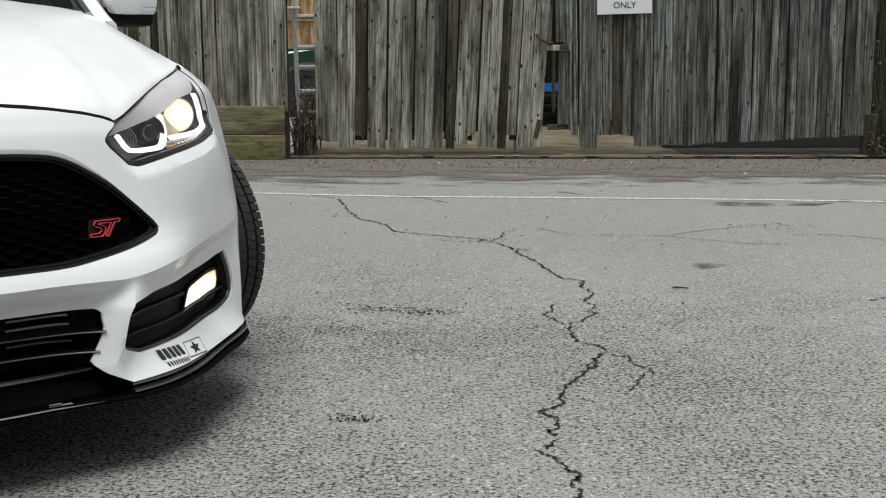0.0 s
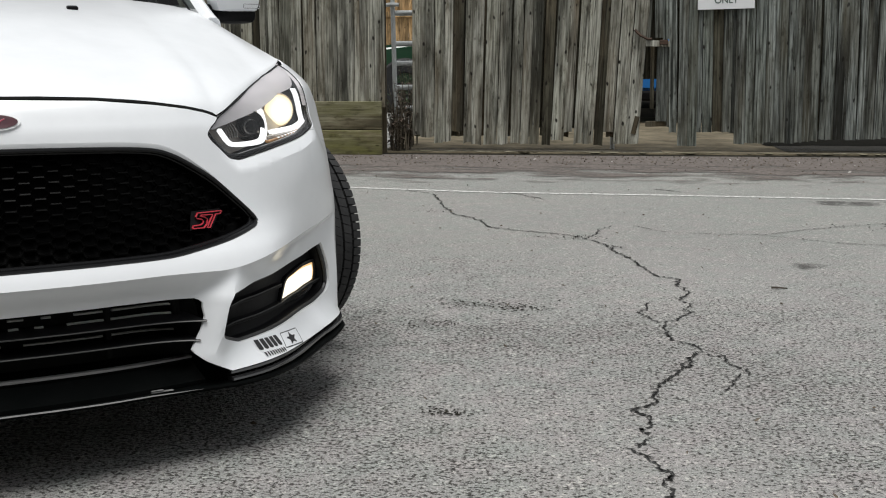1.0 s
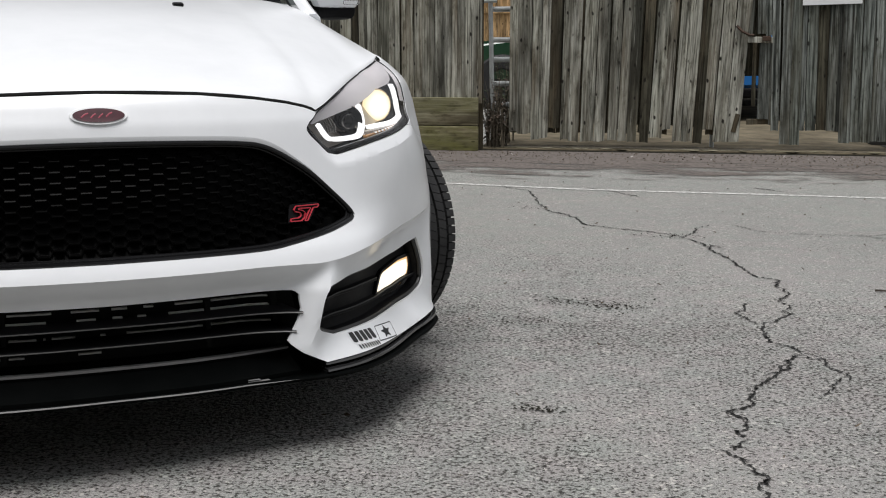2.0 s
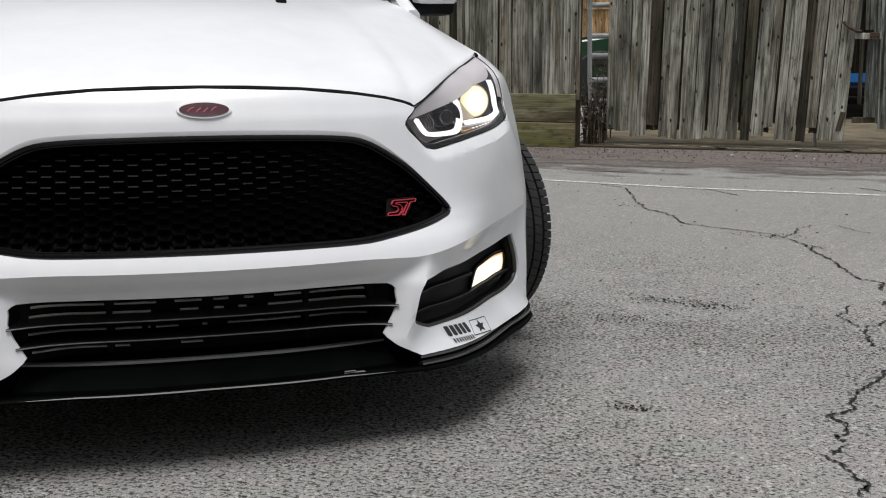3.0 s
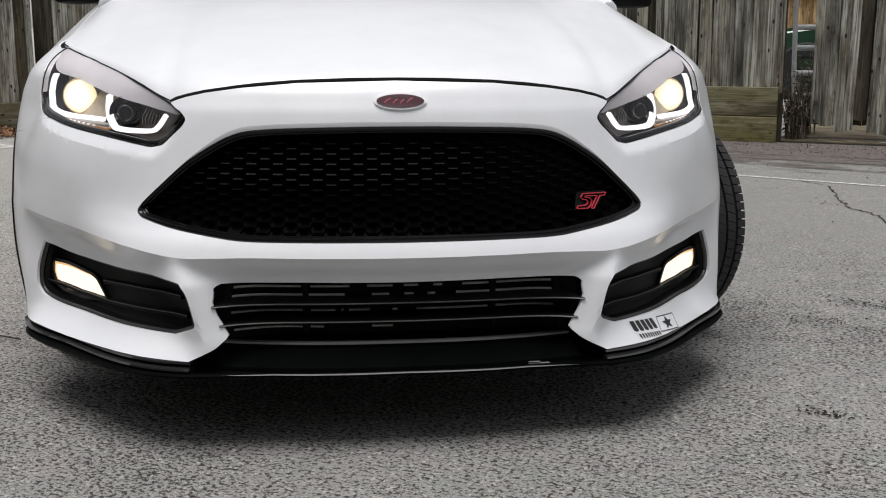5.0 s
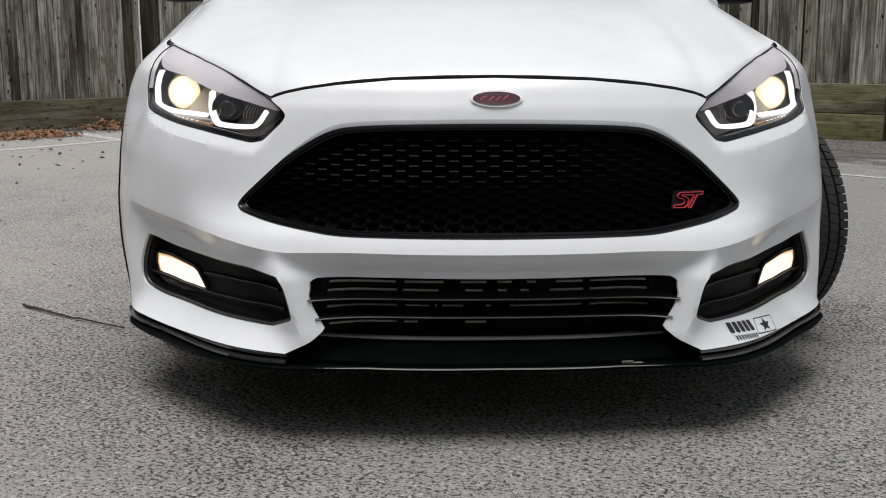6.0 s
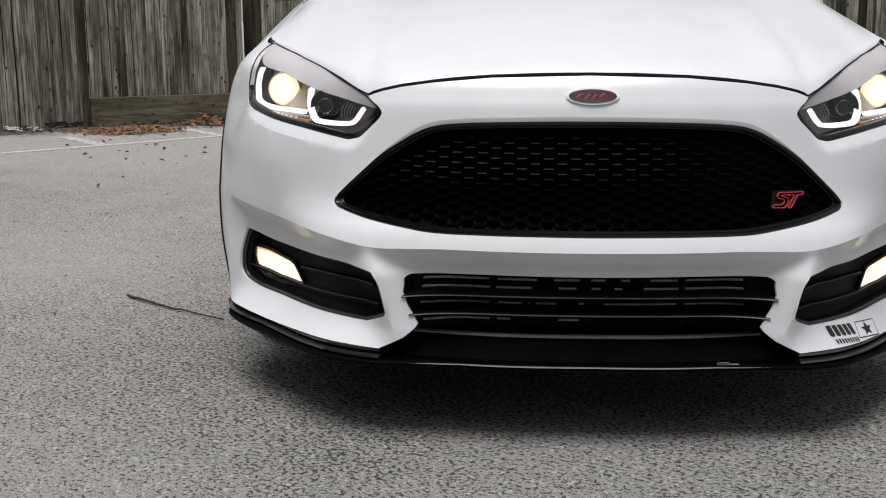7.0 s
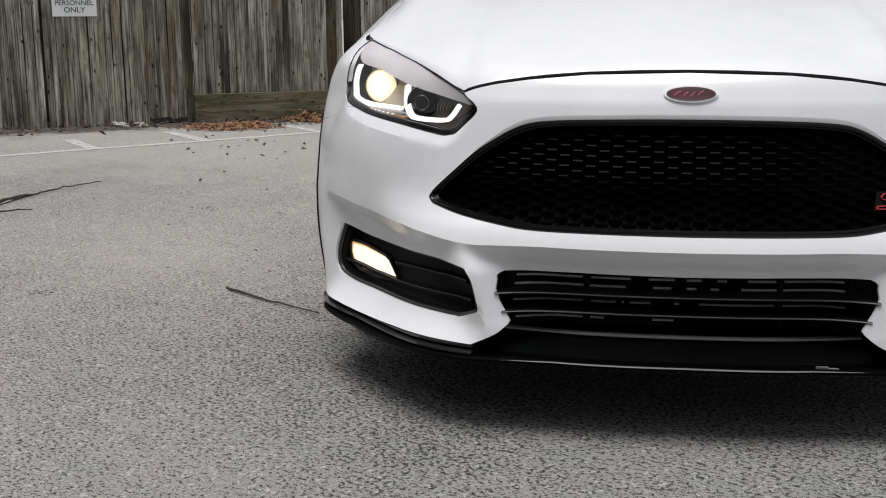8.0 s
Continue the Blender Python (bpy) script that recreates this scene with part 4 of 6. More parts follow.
def panel(name, outline, holes, material, parent, lines=(), step=0.012, extra=0.0, thick=0.012, side=1, label="", sharp=24, place=skin):
    """A sheet of the body cut along an outline and holes in (u, z), with turned-in edges."""
    outline = resample(outline, step, True)
    holes = [resample(h, step * 0.6, True) for h in holes]
    lines = [resample(l, step) for l in lines]
    pts, edges = [], []
    for ring in [outline, *holes]:
        k, n = len(pts), len(ring)
        pts += list(ring)
        edges += [(k + i, k + (i + 1) % n) for i in range(n)]
    for l in lines:
        k = len(pts)
        pts += list(l)
        edges += [(k + i, k + i + 1) for i in range(len(l) - 1)]
    B = np.array(pts)
    lo, hi = outline.min(0), outline.max(0)
    G = np.array([(x + (0.5 * step if j % 2 else 0), y) for j, y in enumerate(np.arange(lo[1] + step / 2, hi[1], step * 0.87))
                  for x in np.arange(lo[0] + step / 2, hi[0], step)])
    if len(G):
        keep = inside(G, outline)
        for h in holes:
            keep &= ~inside(G, h)
        G = G[keep]
        near = np.array([np.min(np.hypot(*(B - g).T)) for g in G]) if len(G) else np.zeros(0)
        G = G[near > 0.55 * step]
    allp = [Vector(p) for p in B] + [Vector(p) for p in G]
    from mathutils import geometry
    vs, _, fs, *_ = geometry.delaunay_2d_cdt(allp, edges, [], 0, 1e-6)
    V = np.array([tuple(v) for v in vs])
    F = np.array([f for f in fs if len(f) == 3])
    C = V[F].mean(1)
    keep = inside(C, outline)
    for h in holes:
        keep &= ~inside(C, h)
    F = F[keep]
    X = place(V[:, 0], V[:, 1], extra)
    count = {}
    for f in F:
        for i in range(3):
            key = (f[i], f[(i + 1) % 3])
            count[key] = count.get(key, 0) + 1
    rim = [k for k in count if (k[1], k[0]) not in count]
    faces = [tuple(f) for f in F]
    if thick:
        ids = sorted({i for k in rim for i in k})
        at = {v: len(V) + j for j, v in enumerate(ids)}
        X = np.vstack([X, place(V[ids, 0], V[ids, 1], extra + thick)])
        faces += [(j, i, at[i], at[j]) for i, j in rim]
    if side < 0:
        X = X * [-1, 1, 1]
        faces = [f[::-1] for f in faces]
    return link_mesh(name, X, faces, material, parent, label, True, sharp, {(int(i), int(j)) for i, j in rim} if thick else ())


def strip(name, line, width, material, parent, extra=0.0, thick=0.006, side=1, label="", step=0.006, cap=0.0):
    """A bar of some thickness laid on the skin along a line in (u, z)."""
    P = resample(np.array(line, float), step)
    T = np.gradient(P, axis=0)
    T /= np.linalg.norm(T, axis=1)[:, None] + 1e-9
    N = np.c_[-T[:, 1], T[:, 0]] * width / 2
    rows = []
    for o, e in ((1, thick), (1, thick * 0.25), (0.55, 0), (-0.55, 0), (-1, thick * 0.25), (-1, thick)):
        Q = P + N * o
        rows.append(skin(Q[:, 0], Q[:, 1], extra + e))
    n = len(P)
    X = np.vstack(rows) * [side, 1, 1]
    faces = []
    for r in range(5):
        faces += [(r * n + i, r * n + i + 1, (r + 1) * n + i + 1, (r + 1) * n + i) for i in range(n - 1)]
    faces += [tuple(r * n for r in range(6)), tuple(r * n + n - 1 for r in range(6))[::-1]]
    if side < 0:
        faces = [f[::-1] for f in faces]
    return link_mesh(name, X, faces, material, parent, label, True, 40)


def ring_on_skin(name, loop, radius, material, parent, extra, side=1, label="", aspect=1.0):
    """A round moulding that follows a closed line on the skin."""
    P = resample(loop, 0.008, True)
    X = skin(P[:, 0], P[:, 1], extra) * [side, 1, 1]
    bm = tube([tuple(p) for p in np.vstack([X, X[:1]])], radius, 8, False)
    return part(name, bm, material, parent, label, True)


def mirrored(half):
    """A closed outline from its right half, which starts and ends near the middle."""
    h = np.array(half, float)
    return np.vstack([h, (h * [-1, 1])[::-1]])


car = tagged(new("hatchback_car"), "white hatchback with lit headlamps and black honeycomb grille", "car")

GRILLE = curve_points([(0.0, .5925), (.087, .592), (.206, .5895), (.28, .586), (.330, .580), (.367, .567), (.408, .544), (.458, .511), (.506, .469), (.540, .436),
                       (.549, .419), (.540, .409), (.522, .404), (.454, .3905), (.375, .379), (.307, .372), (.193, .371), (.084, .3705), (0.0, .370)], 5)
GRILLE = mirrored(GRILLE)
GRILLE_TOP = GRILLE + np.c_[0 * GRILLE[:, 0], .011 * step01(.49, .575, GRILLE[:, 1])]
LAMP = curve_points([(.458, .606), (.474, .618), (.514, .635), (.59, .660), (.70, .6858), (.80, .7008), (.88, .7103), (.97, .7230), (1.085, .739), (1.100, .7345), (1.094, .719), (1.060, .688),
                     (1.053, .660), (1.044, .635), (1.015, .612), (.93, .596), (.86, .586), (.80, .578), (.69, .566), (.595, .5535), (.545, .548), (.514, .554), (.466, .593)], 6, True)
FOG = curve_points([(.945, .3025), (.932, .3035), (.86, .2925), (.757, .2875), (.642, .290), (.55, .293), (.49, .293), (.432, .2905), (.421, .282), (.409, .260), (.397, .213), (.397, .204),
                    (.406, .196), (.445, .179), (.46, .1775), (.524, .1775), (.69, .175), (.856, .1765), (.92, .183), (.9425, .194), (.955, .212), (.958, .25)], 5, True)
HOODLINE = [(0, .684), (.218, .679), (.345, .668), (.42, .658), (.47, .6485), (.500, .6405), (.512, .6365)]


def arch_front(z):
    """Where the bumper ends at the front wheel opening."""
    if z < 0.33:
        return float(np.interp(z, [.12, .137, .16, .187, .22, .253, .29, .33], [1.02, 1.05, 1.08, 1.105, 1.125, 1.143, 1.16, u_at(.605)]))
    return u_at(0.945 - math.sqrt(max(0.0, 0.34 ** 2 - (z - 0.33) ** 2)))


def bumper_outline():
    right = [*HOODLINE]
    right += [(u, z) for u, z in ((.472, .6205), (.455, .606), (.463, .591), (.511, .5515), (.545, .5452), (.595, .551), (.69, .5635), (.80, .5755), (.86, .5835), (.902, .5895))]
    right += [(1.0, .575), (1.1, .55)]
    right += [(arch_front(z), z) for z in (.53, .50, .46, .42, .38, .33, .28, .24, .20, .16, .13)]
    right += [(.865, .131), (.757, .128), (.6, .133), (.475, .134), (.408, .133), (.357, .161), (.336, .182), (.344, .197), (.352, .211), (.358, .222), (.368, .248),
              (.367, .265), (.369, .278), (.357, .285), (.2, .287), (0.0, .285)]
    return mirrored(right)


cu_ = np.linspace(0.0, 1.12, 100)
crease_line = np.c_[cu_, np.interp(cu_, *CREASE)]
fog_m = FOG * [-1, 1]
brow_line = np.array([(.53, .524), (.604, .530), (.688, .541), (.787, .553), (.867, .567), (.93, .585)])
bumper = panel("front_bumper", bumper_outline(), [GRILLE_TOP, FOG, fog_m], PAINT, car,
               lines=[np.vstack([(crease_line * [-1, 1])[::-1], crease_line[1:]]), brow_line, brow_line * [-1, 1]], step=0.009, thick=0.006, sharp=21, label="glossy white painted front bumper")

# turned-down edge of the bumper over the grille
arc = [i for i in range(-len(GRILLE) // 2, len(GRILLE) // 2) if GRILLE[i, 1] > .495]
edge = resample(GRILLE[arc], .01)
lift_z = .011 * step01(.49, .575, edge[:, 1])
rows = [skin(edge[:, 0], edge[:, 1] + lift_z * k, .0035 * (1 - k) ** 1.3) for k in (1, .8, .5, .2, 0)]
n = len(edge)
link_mesh("grille_chamfer", np.vstack(rows), [(r * n + i, r * n + i + 1, (r + 1) * n + i + 1, (r + 1) * n + i) for r in range(4) for i in range(n - 1)], PAINT, bumper,
          "white turned-in edge over the grille", True, 60)

# upper grille
panel("grille_backing", GRILLE, [], MESH_BLACK, car, step=0.03, extra=0.035, thick=0)
gc = np.array([0.0, .478])
inner = (GRILLE - gc) * [0.978, 0.925] + gc
ring_on_skin("grille_frame", (GRILLE - gc) * [0.994, 0.975] + gc, 0.0055, FRAME_BLACK, car, 0.006, label="gloss black grille surround")
ring_on_skin("grille_frame", inner, 0.0035, FRAME_BLACK, car, 0.012, label="inner black grille moulding")
ring_on_skin("grille_frame", (GRILLE - gc) * [0.986, 0.950] + gc, 0.0028, FRAME_BLACK, car, 0.010, label="middle black grille moulding")
panel("grille_flange", GRILLE, [inner], MATTE_BLACK, car, step=0.012, extra=0.014, thick=0.004)


def honeycomb():
    """Flat-topped cells as thin bars, all in one mesh."""
    verts, faces = [], []
    s, dx, hh, w = 0.020, 0.008, 0.0102, 0.0022
    region = (GRILLE - gc) * [0.97, 0.90] + gc
    segs = []
    for i in range(-20, 21):
        for j in range(-8, 10):
            cx, cz = i * (s + dx), 0.478 + j * 2 * hh + (hh if i % 2 else 0)
            A, B = (cx - s / 2, cz + hh), (cx + s / 2, cz + hh)
            segs += [(A, B), ((cx - s / 2 - dx, cz), A), (B, (cx + s / 2 + dx, cz))]
    segs = np.array(segs)
    ok = inside(segs[:, 0], region) & inside(segs[:, 1], region)
    for A, B in segs[ok]:
        t = (B - A) / np.hypot(*(B - A))
        slant = abs(t[1]) > 0.1
        n = np.array([-t[1], t[0]]) * (w * 0.45 if slant else w) / 2
        e = 0.024 if slant else 0.014
        q = np.array([A + n, B + n, B - n, A - n])
        back = np.array([1, 1, 0, 0]) * (0.0 if slant else float(np.interp(A[1], [.43, .50], [0.0002, 0.0022])))
        k = len(verts)
        front = skin(q[:, 0], np.array([A[1], B[1], B[1], A[1]]), e + back)
        front[:, 2] = q[:, 1]
        verts += list(front) + list(skin(q[:, 0], q[:, 1], 0.030))
        faces += [(k, k + 1, k + 2, k + 3), (k, k + 4, k + 5, k + 1), (k + 2, k + 6, k + 7, k + 3)]
    return tagged(link_mesh("honeycomb_mesh", verts, faces, MESH_BLACK, car, "black honeycomb grille mesh"), kind="stuff")


honeycomb()

# oval emblem on the nose
oval = lambda a, b, n=40: np.c_[.0045 + a * np.cos(np.arange(n) * 2 * math.pi / n), .645 + b * np.sin(np.arange(n) * 2 * math.pi / n)]
emblem = panel("emblem", oval(.0548, .0170), [], SIGN_WHITE, car, step=0.004, extra=-0.005, thick=0.006, label="oval badge with bright rim")
panel("badge_face", oval(.0495, .0132), [], DARK_RED, emblem, step=0.004, extra=-0.007, thick=0.003, label="dark red oval face")
for u, z, w, tilt in ((-.022, .645, .014, .5), (-.006, .644, .010, .3), (.008, .644, .009, .2), (.024, .646, .012, .4)):
    strip("badge_stroke", [(u - w / 2, z - .004), (u, z + .004 * tilt), (u + w / 2, z + .004)], .0025, DIM_RED, emblem, -0.0075, 0.001, step=0.003)

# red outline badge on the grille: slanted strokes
badge = panel("badge", np.array([(.374, .4165), (.426, .4165), (.462, .4525), (.386, .4525)]), [], MATTE_BLACK, car, step=0.01, extra=0.012, thick=0.002, label="red outlined badge on the grille mesh")
OUTLINE = [(.378, .420), (.381, .425), (.399, .4255), (.405, .4285), (.407, .433), (.404, .4363), (.394, .438), (.3915, .442), (.398, .449), (.457, .4485), (.452, .443), (.441, .443),
           (.4185, .4185), (.412, .4188), (.433, .443), (.406, .4443), (.402, .442), (.413, .4395), (.4175, .435), (.4135, .4252), (.404, .4193), (.378, .420)]
for a, b in zip(OUTLINE, OUTLINE[1:]):
    strip("badge_stroke", [a, b], .0018, RED, badge, 0.006, 0.004, step=0.004)

# lower grille and splitter
lower = panel("lower_grille", mirrored([(0, .305), (.39, .305), (.39, .16), (0, .16)]), [], DEEP_BLACK, car, step=0.04, extra=0.085, thick=0.0, label="black lower grille cavity")


def sweep(name, us, section, material, parent, label="", smooth=True):
    """Carries a closed section of (extra, z) points round the nose; section(u) gives them."""
    rows = []
    for u in us:
        sec = np.array(section(u), float)
        base = skin(np.full(len(sec), u), np.full(len(sec), 0.145), 0.0, True)
        nrm = skin(np.full(len(sec), u), np.full(len(sec), 0.145), 1.0, True) - base
        P = base + nrm * sec[:, :1]
        P[:, 2] = sec[:, 1]
        rows.append(P)
    m = len(rows[0])
    X = np.vstack(rows)
    faces = [(i * m + j, i * m + (j + 1) % m, (i + 1) * m + (j + 1) % m, (i + 1) * m + j) for i in range(len(us) - 1) for j in range(m)]
    faces += [tuple(range(m))[::-1], tuple((len(us) - 1) * m + j for j in range(m))]
    return link_mesh(name, X, faces, material, parent, label, smooth, 35)


for zc, ue in ((.2405, .368), (.2025, .353)):
    us = np.linspace(-ue, ue, 50)
    fore = lambda u, ue=ue: .074 - .050 * (abs(u) / ue) ** 6
    sec = lambda u, zc=zc: [(fore(u), zc + .0022), (fore(u) - .002, zc), (fore(u), zc - .0022), (0.11, zc - .006), (0.15, zc - .004), (0.15, zc + .004)]
    blade = sweep("blade", us, sec, MATTE_BLACK, lower, "thin black blade")
    # the thin reflection along each blade, laid on as a grey strip
    lip = lambda u, zc=zc: [(fore(u) - .001, zc + .0014), (fore(u) - .0032, zc), (fore(u) - .001, zc - .0014), (fore(u) + .004, zc)]
    sweep("blade_edge", us, lip, BLADE_GREY, blade, "grey edge painted as a reflected line")
# cooler fins behind the blades, in broken lengths
FINS = ((.264, ((-.349, -.21), (-.19, -.105), (-.068, -.014), (.01, .04), (.073, .092), (.137, .196), (.215, .336))),
        (.246, ((-.351, -.207), (-.193, -.116), (-.058, -.021), (.011, .03), (.06, .077), (.123, .198), (.213, .336))),
        (.214, ((-.351, -.205), (-.189, -.136), (-.123, -.118), (-.107, -.062), (-.014, -.004), (.037, .194), (.21, .336))),
        (.180, ((-.343, -.204), (-.19, -.161), (-.058, -.014))))
for z, spans in FINS:
    for a, b in spans:
        strip("cooler_fin", [(a, z), (b, z)], .0042, COOLER, lower, 0.062, 0.006, step=0.02)
for u in (-.2, .205, -.358, .345):
    strip("cooler_post", [(u, .285), (u, .170)], .012, DEEP_BLACK, lower, 0.058, 0.006, step=0.02)
for u in (-.01, .06):
    strip("grille_clip", [(u - .006, .288), (u + .006, .288)], .010, MATTE_BLACK, lower, 0.05, 0.01, step=0.006)

us = np.linspace(-.365, .365, 60)
sweep("valance", us, lambda u: [(0.093, .1545), (0.088, .151), (0.088, .147), (0.070, .137), (0.030, .119), (0.030, .110), (0.26, .110), (0.26, .1545)], VALANCE, car, "black lower valance")
sweep("valance_strip", us, lambda u: [(0.088, .1572), (0.0825, .1568), (0.0825, .1528), (0.088, .1522), (0.098, .1522), (0.098, .1572)], EDGE_GREY, car, "grey edge of the valance")
us = np.linspace(-1.0, 1.0, 150)
lift = lambda u: .003 * min(1.0, max(0.0, (abs(u) - .86) / .14)) ** 2
zs = lambda u: lift(u) + float(np.interp(abs(u), [0, .25, .34, .42, .6, .8, 1.0], [.1065, .1055, .1055, .1055, .104, .103, .106]))
out = lambda u: float(np.interp(abs(u), [0, .25, .34, .42, .6, .8, .92, 1.0], [.026, .024, .010, -.010, -.016, -.020, -.012, .006]))
splitter = sweep("splitter", us, lambda u: [(out(u), zs(u) + .004), (out(u) - .003, zs(u)), (out(u), zs(u) - .005), (0.3, zs(u) - .005), (0.3, zs(u) + .004)], VALANCE, car, "black front splitter")
for s in (1, -1):
    us = np.linspace(.405, 1.0, 66) * s
    sweep("splitter_rib", us, lambda u: [(.007, .134 + lift(u)), (.002, .131 + lift(u)), (.001, .127 + lift(u)), (.007, .124 + lift(u)), (0.04, .124 + lift(u)), (0.04, .134 + lift(u))], LIP_BLACK, splitter)
    sweep("splitter_rib", us, lambda u: [(.003, .121 + lift(u)), (-.006, .118 + lift(u)), (-.007, .114 + lift(u)), (.001, .111 + lift(u)), (0.04, .111 + lift(u)), (0.04, .121 + lift(u))], LIP_BLACK, splitter)
    sweep("splitter_wall", us, lambda u: [(0.018, .130 + lift(u)), (0.018, .104 + lift(u)), (0.06, .104 + lift(u)), (0.06, .130 + lift(u))], MATTE_BLACK, splitter)
us = np.linspace(-.40, .40, 80)
slim = lambda u: max(.15, 1 - (abs(u) / .40) ** 4)
sweep("splitter_edge", us, lambda u: [(out(u) - .001, zs(u) + .001 + .002 * slim(u)), (out(u) - .001 - .003 * slim(u), zs(u) + .001), (out(u) - .001, zs(u) + .001 - .002 * slim(u)),
                                      (out(u) + .02, zs(u) - .001), (out(u) + .02, zs(u) + .003)], EDGE_GREY, splitter)
us = np.linspace(.25, .292, 12)
for up, a in ((.0062, .0), (.0095, .006)):
    sweep("splitter_mark", us[:7] if a else us, lambda u, up=up: [(out(u) + .004, zs(u) + up + .0008), (out(u) + .002, zs(u) + up), (out(u) + .004, zs(u) + up - .0008), (out(u) + .012, zs(u) + up)], EDGE_GREY, splitter, "pale scuff on the lip")

# fog lamps
for s in (1, -1):
    fc = np.array([.66, .238])
    bezel = panel("fog_lamp", FOG, [], MATTE_BLACK, car, step=0.012, extra=0.036, thick=0, side=s, label="black fog lamp bezel with lit lamp")
    ring_on_skin("bezel_rim", (FOG - fc) * [.992, .972] + fc, 0.0045, SLAT_GREY, bezel, 0.010, s)
    panel("bezel_wall", FOG, [(FOG - fc) * [.977, .93] + fc], MATTE_BLACK, bezel, step=0.01, extra=0.014, thick=0.024, side=s)
    for line in ([(.725, .238), (.60, .248), (.50, .2515), (.435, .2535)], [(.955, .211), (.82, .2015), (.70, .200), (.59, .2065), (.50, .2095), (.425, .212)]):
        slat = strip("slat", line, .010, MATTE_BLACK, bezel, 0.022, 0.02, s)
        # faint highlight on the slat, put into a thin grey strip
        strip("slat_edge", np.array(line) + [0, .0035], .0022, SLAT_GREY, slat, 0.0205, 0.002, s, "dull grey line painted as a glint on the slat")
    lampq = resample(np.array([(.945, .257), (.90, .2545), (.79, .243), (.768, .237), (.712, .206), (.717, .202), (.81, .196), (.89, .199), (.932, .214), (.944, .235)]), .006, True)
    lc = lampq.mean(0)
    housing = panel("lamp_surround", (lampq - lc) * [1.12, 1.25] + lc, [lampq], GLOSS_BLACK, bezel, step=0.01, extra=0.026, thick=0.015, side=s)
    lens = panel("lamp_lens", lampq, [], FOGEDGE, bezel, step=0.012, extra=0.031, thick=0.004, side=s, label="warm white lit fog lamp")
    panel("lamp_core", (lampq - lc) * [.93, .80] + lc, [], FOGBEAM, bezel, step=0.012, extra=0.029, thick=0.002, side=s)

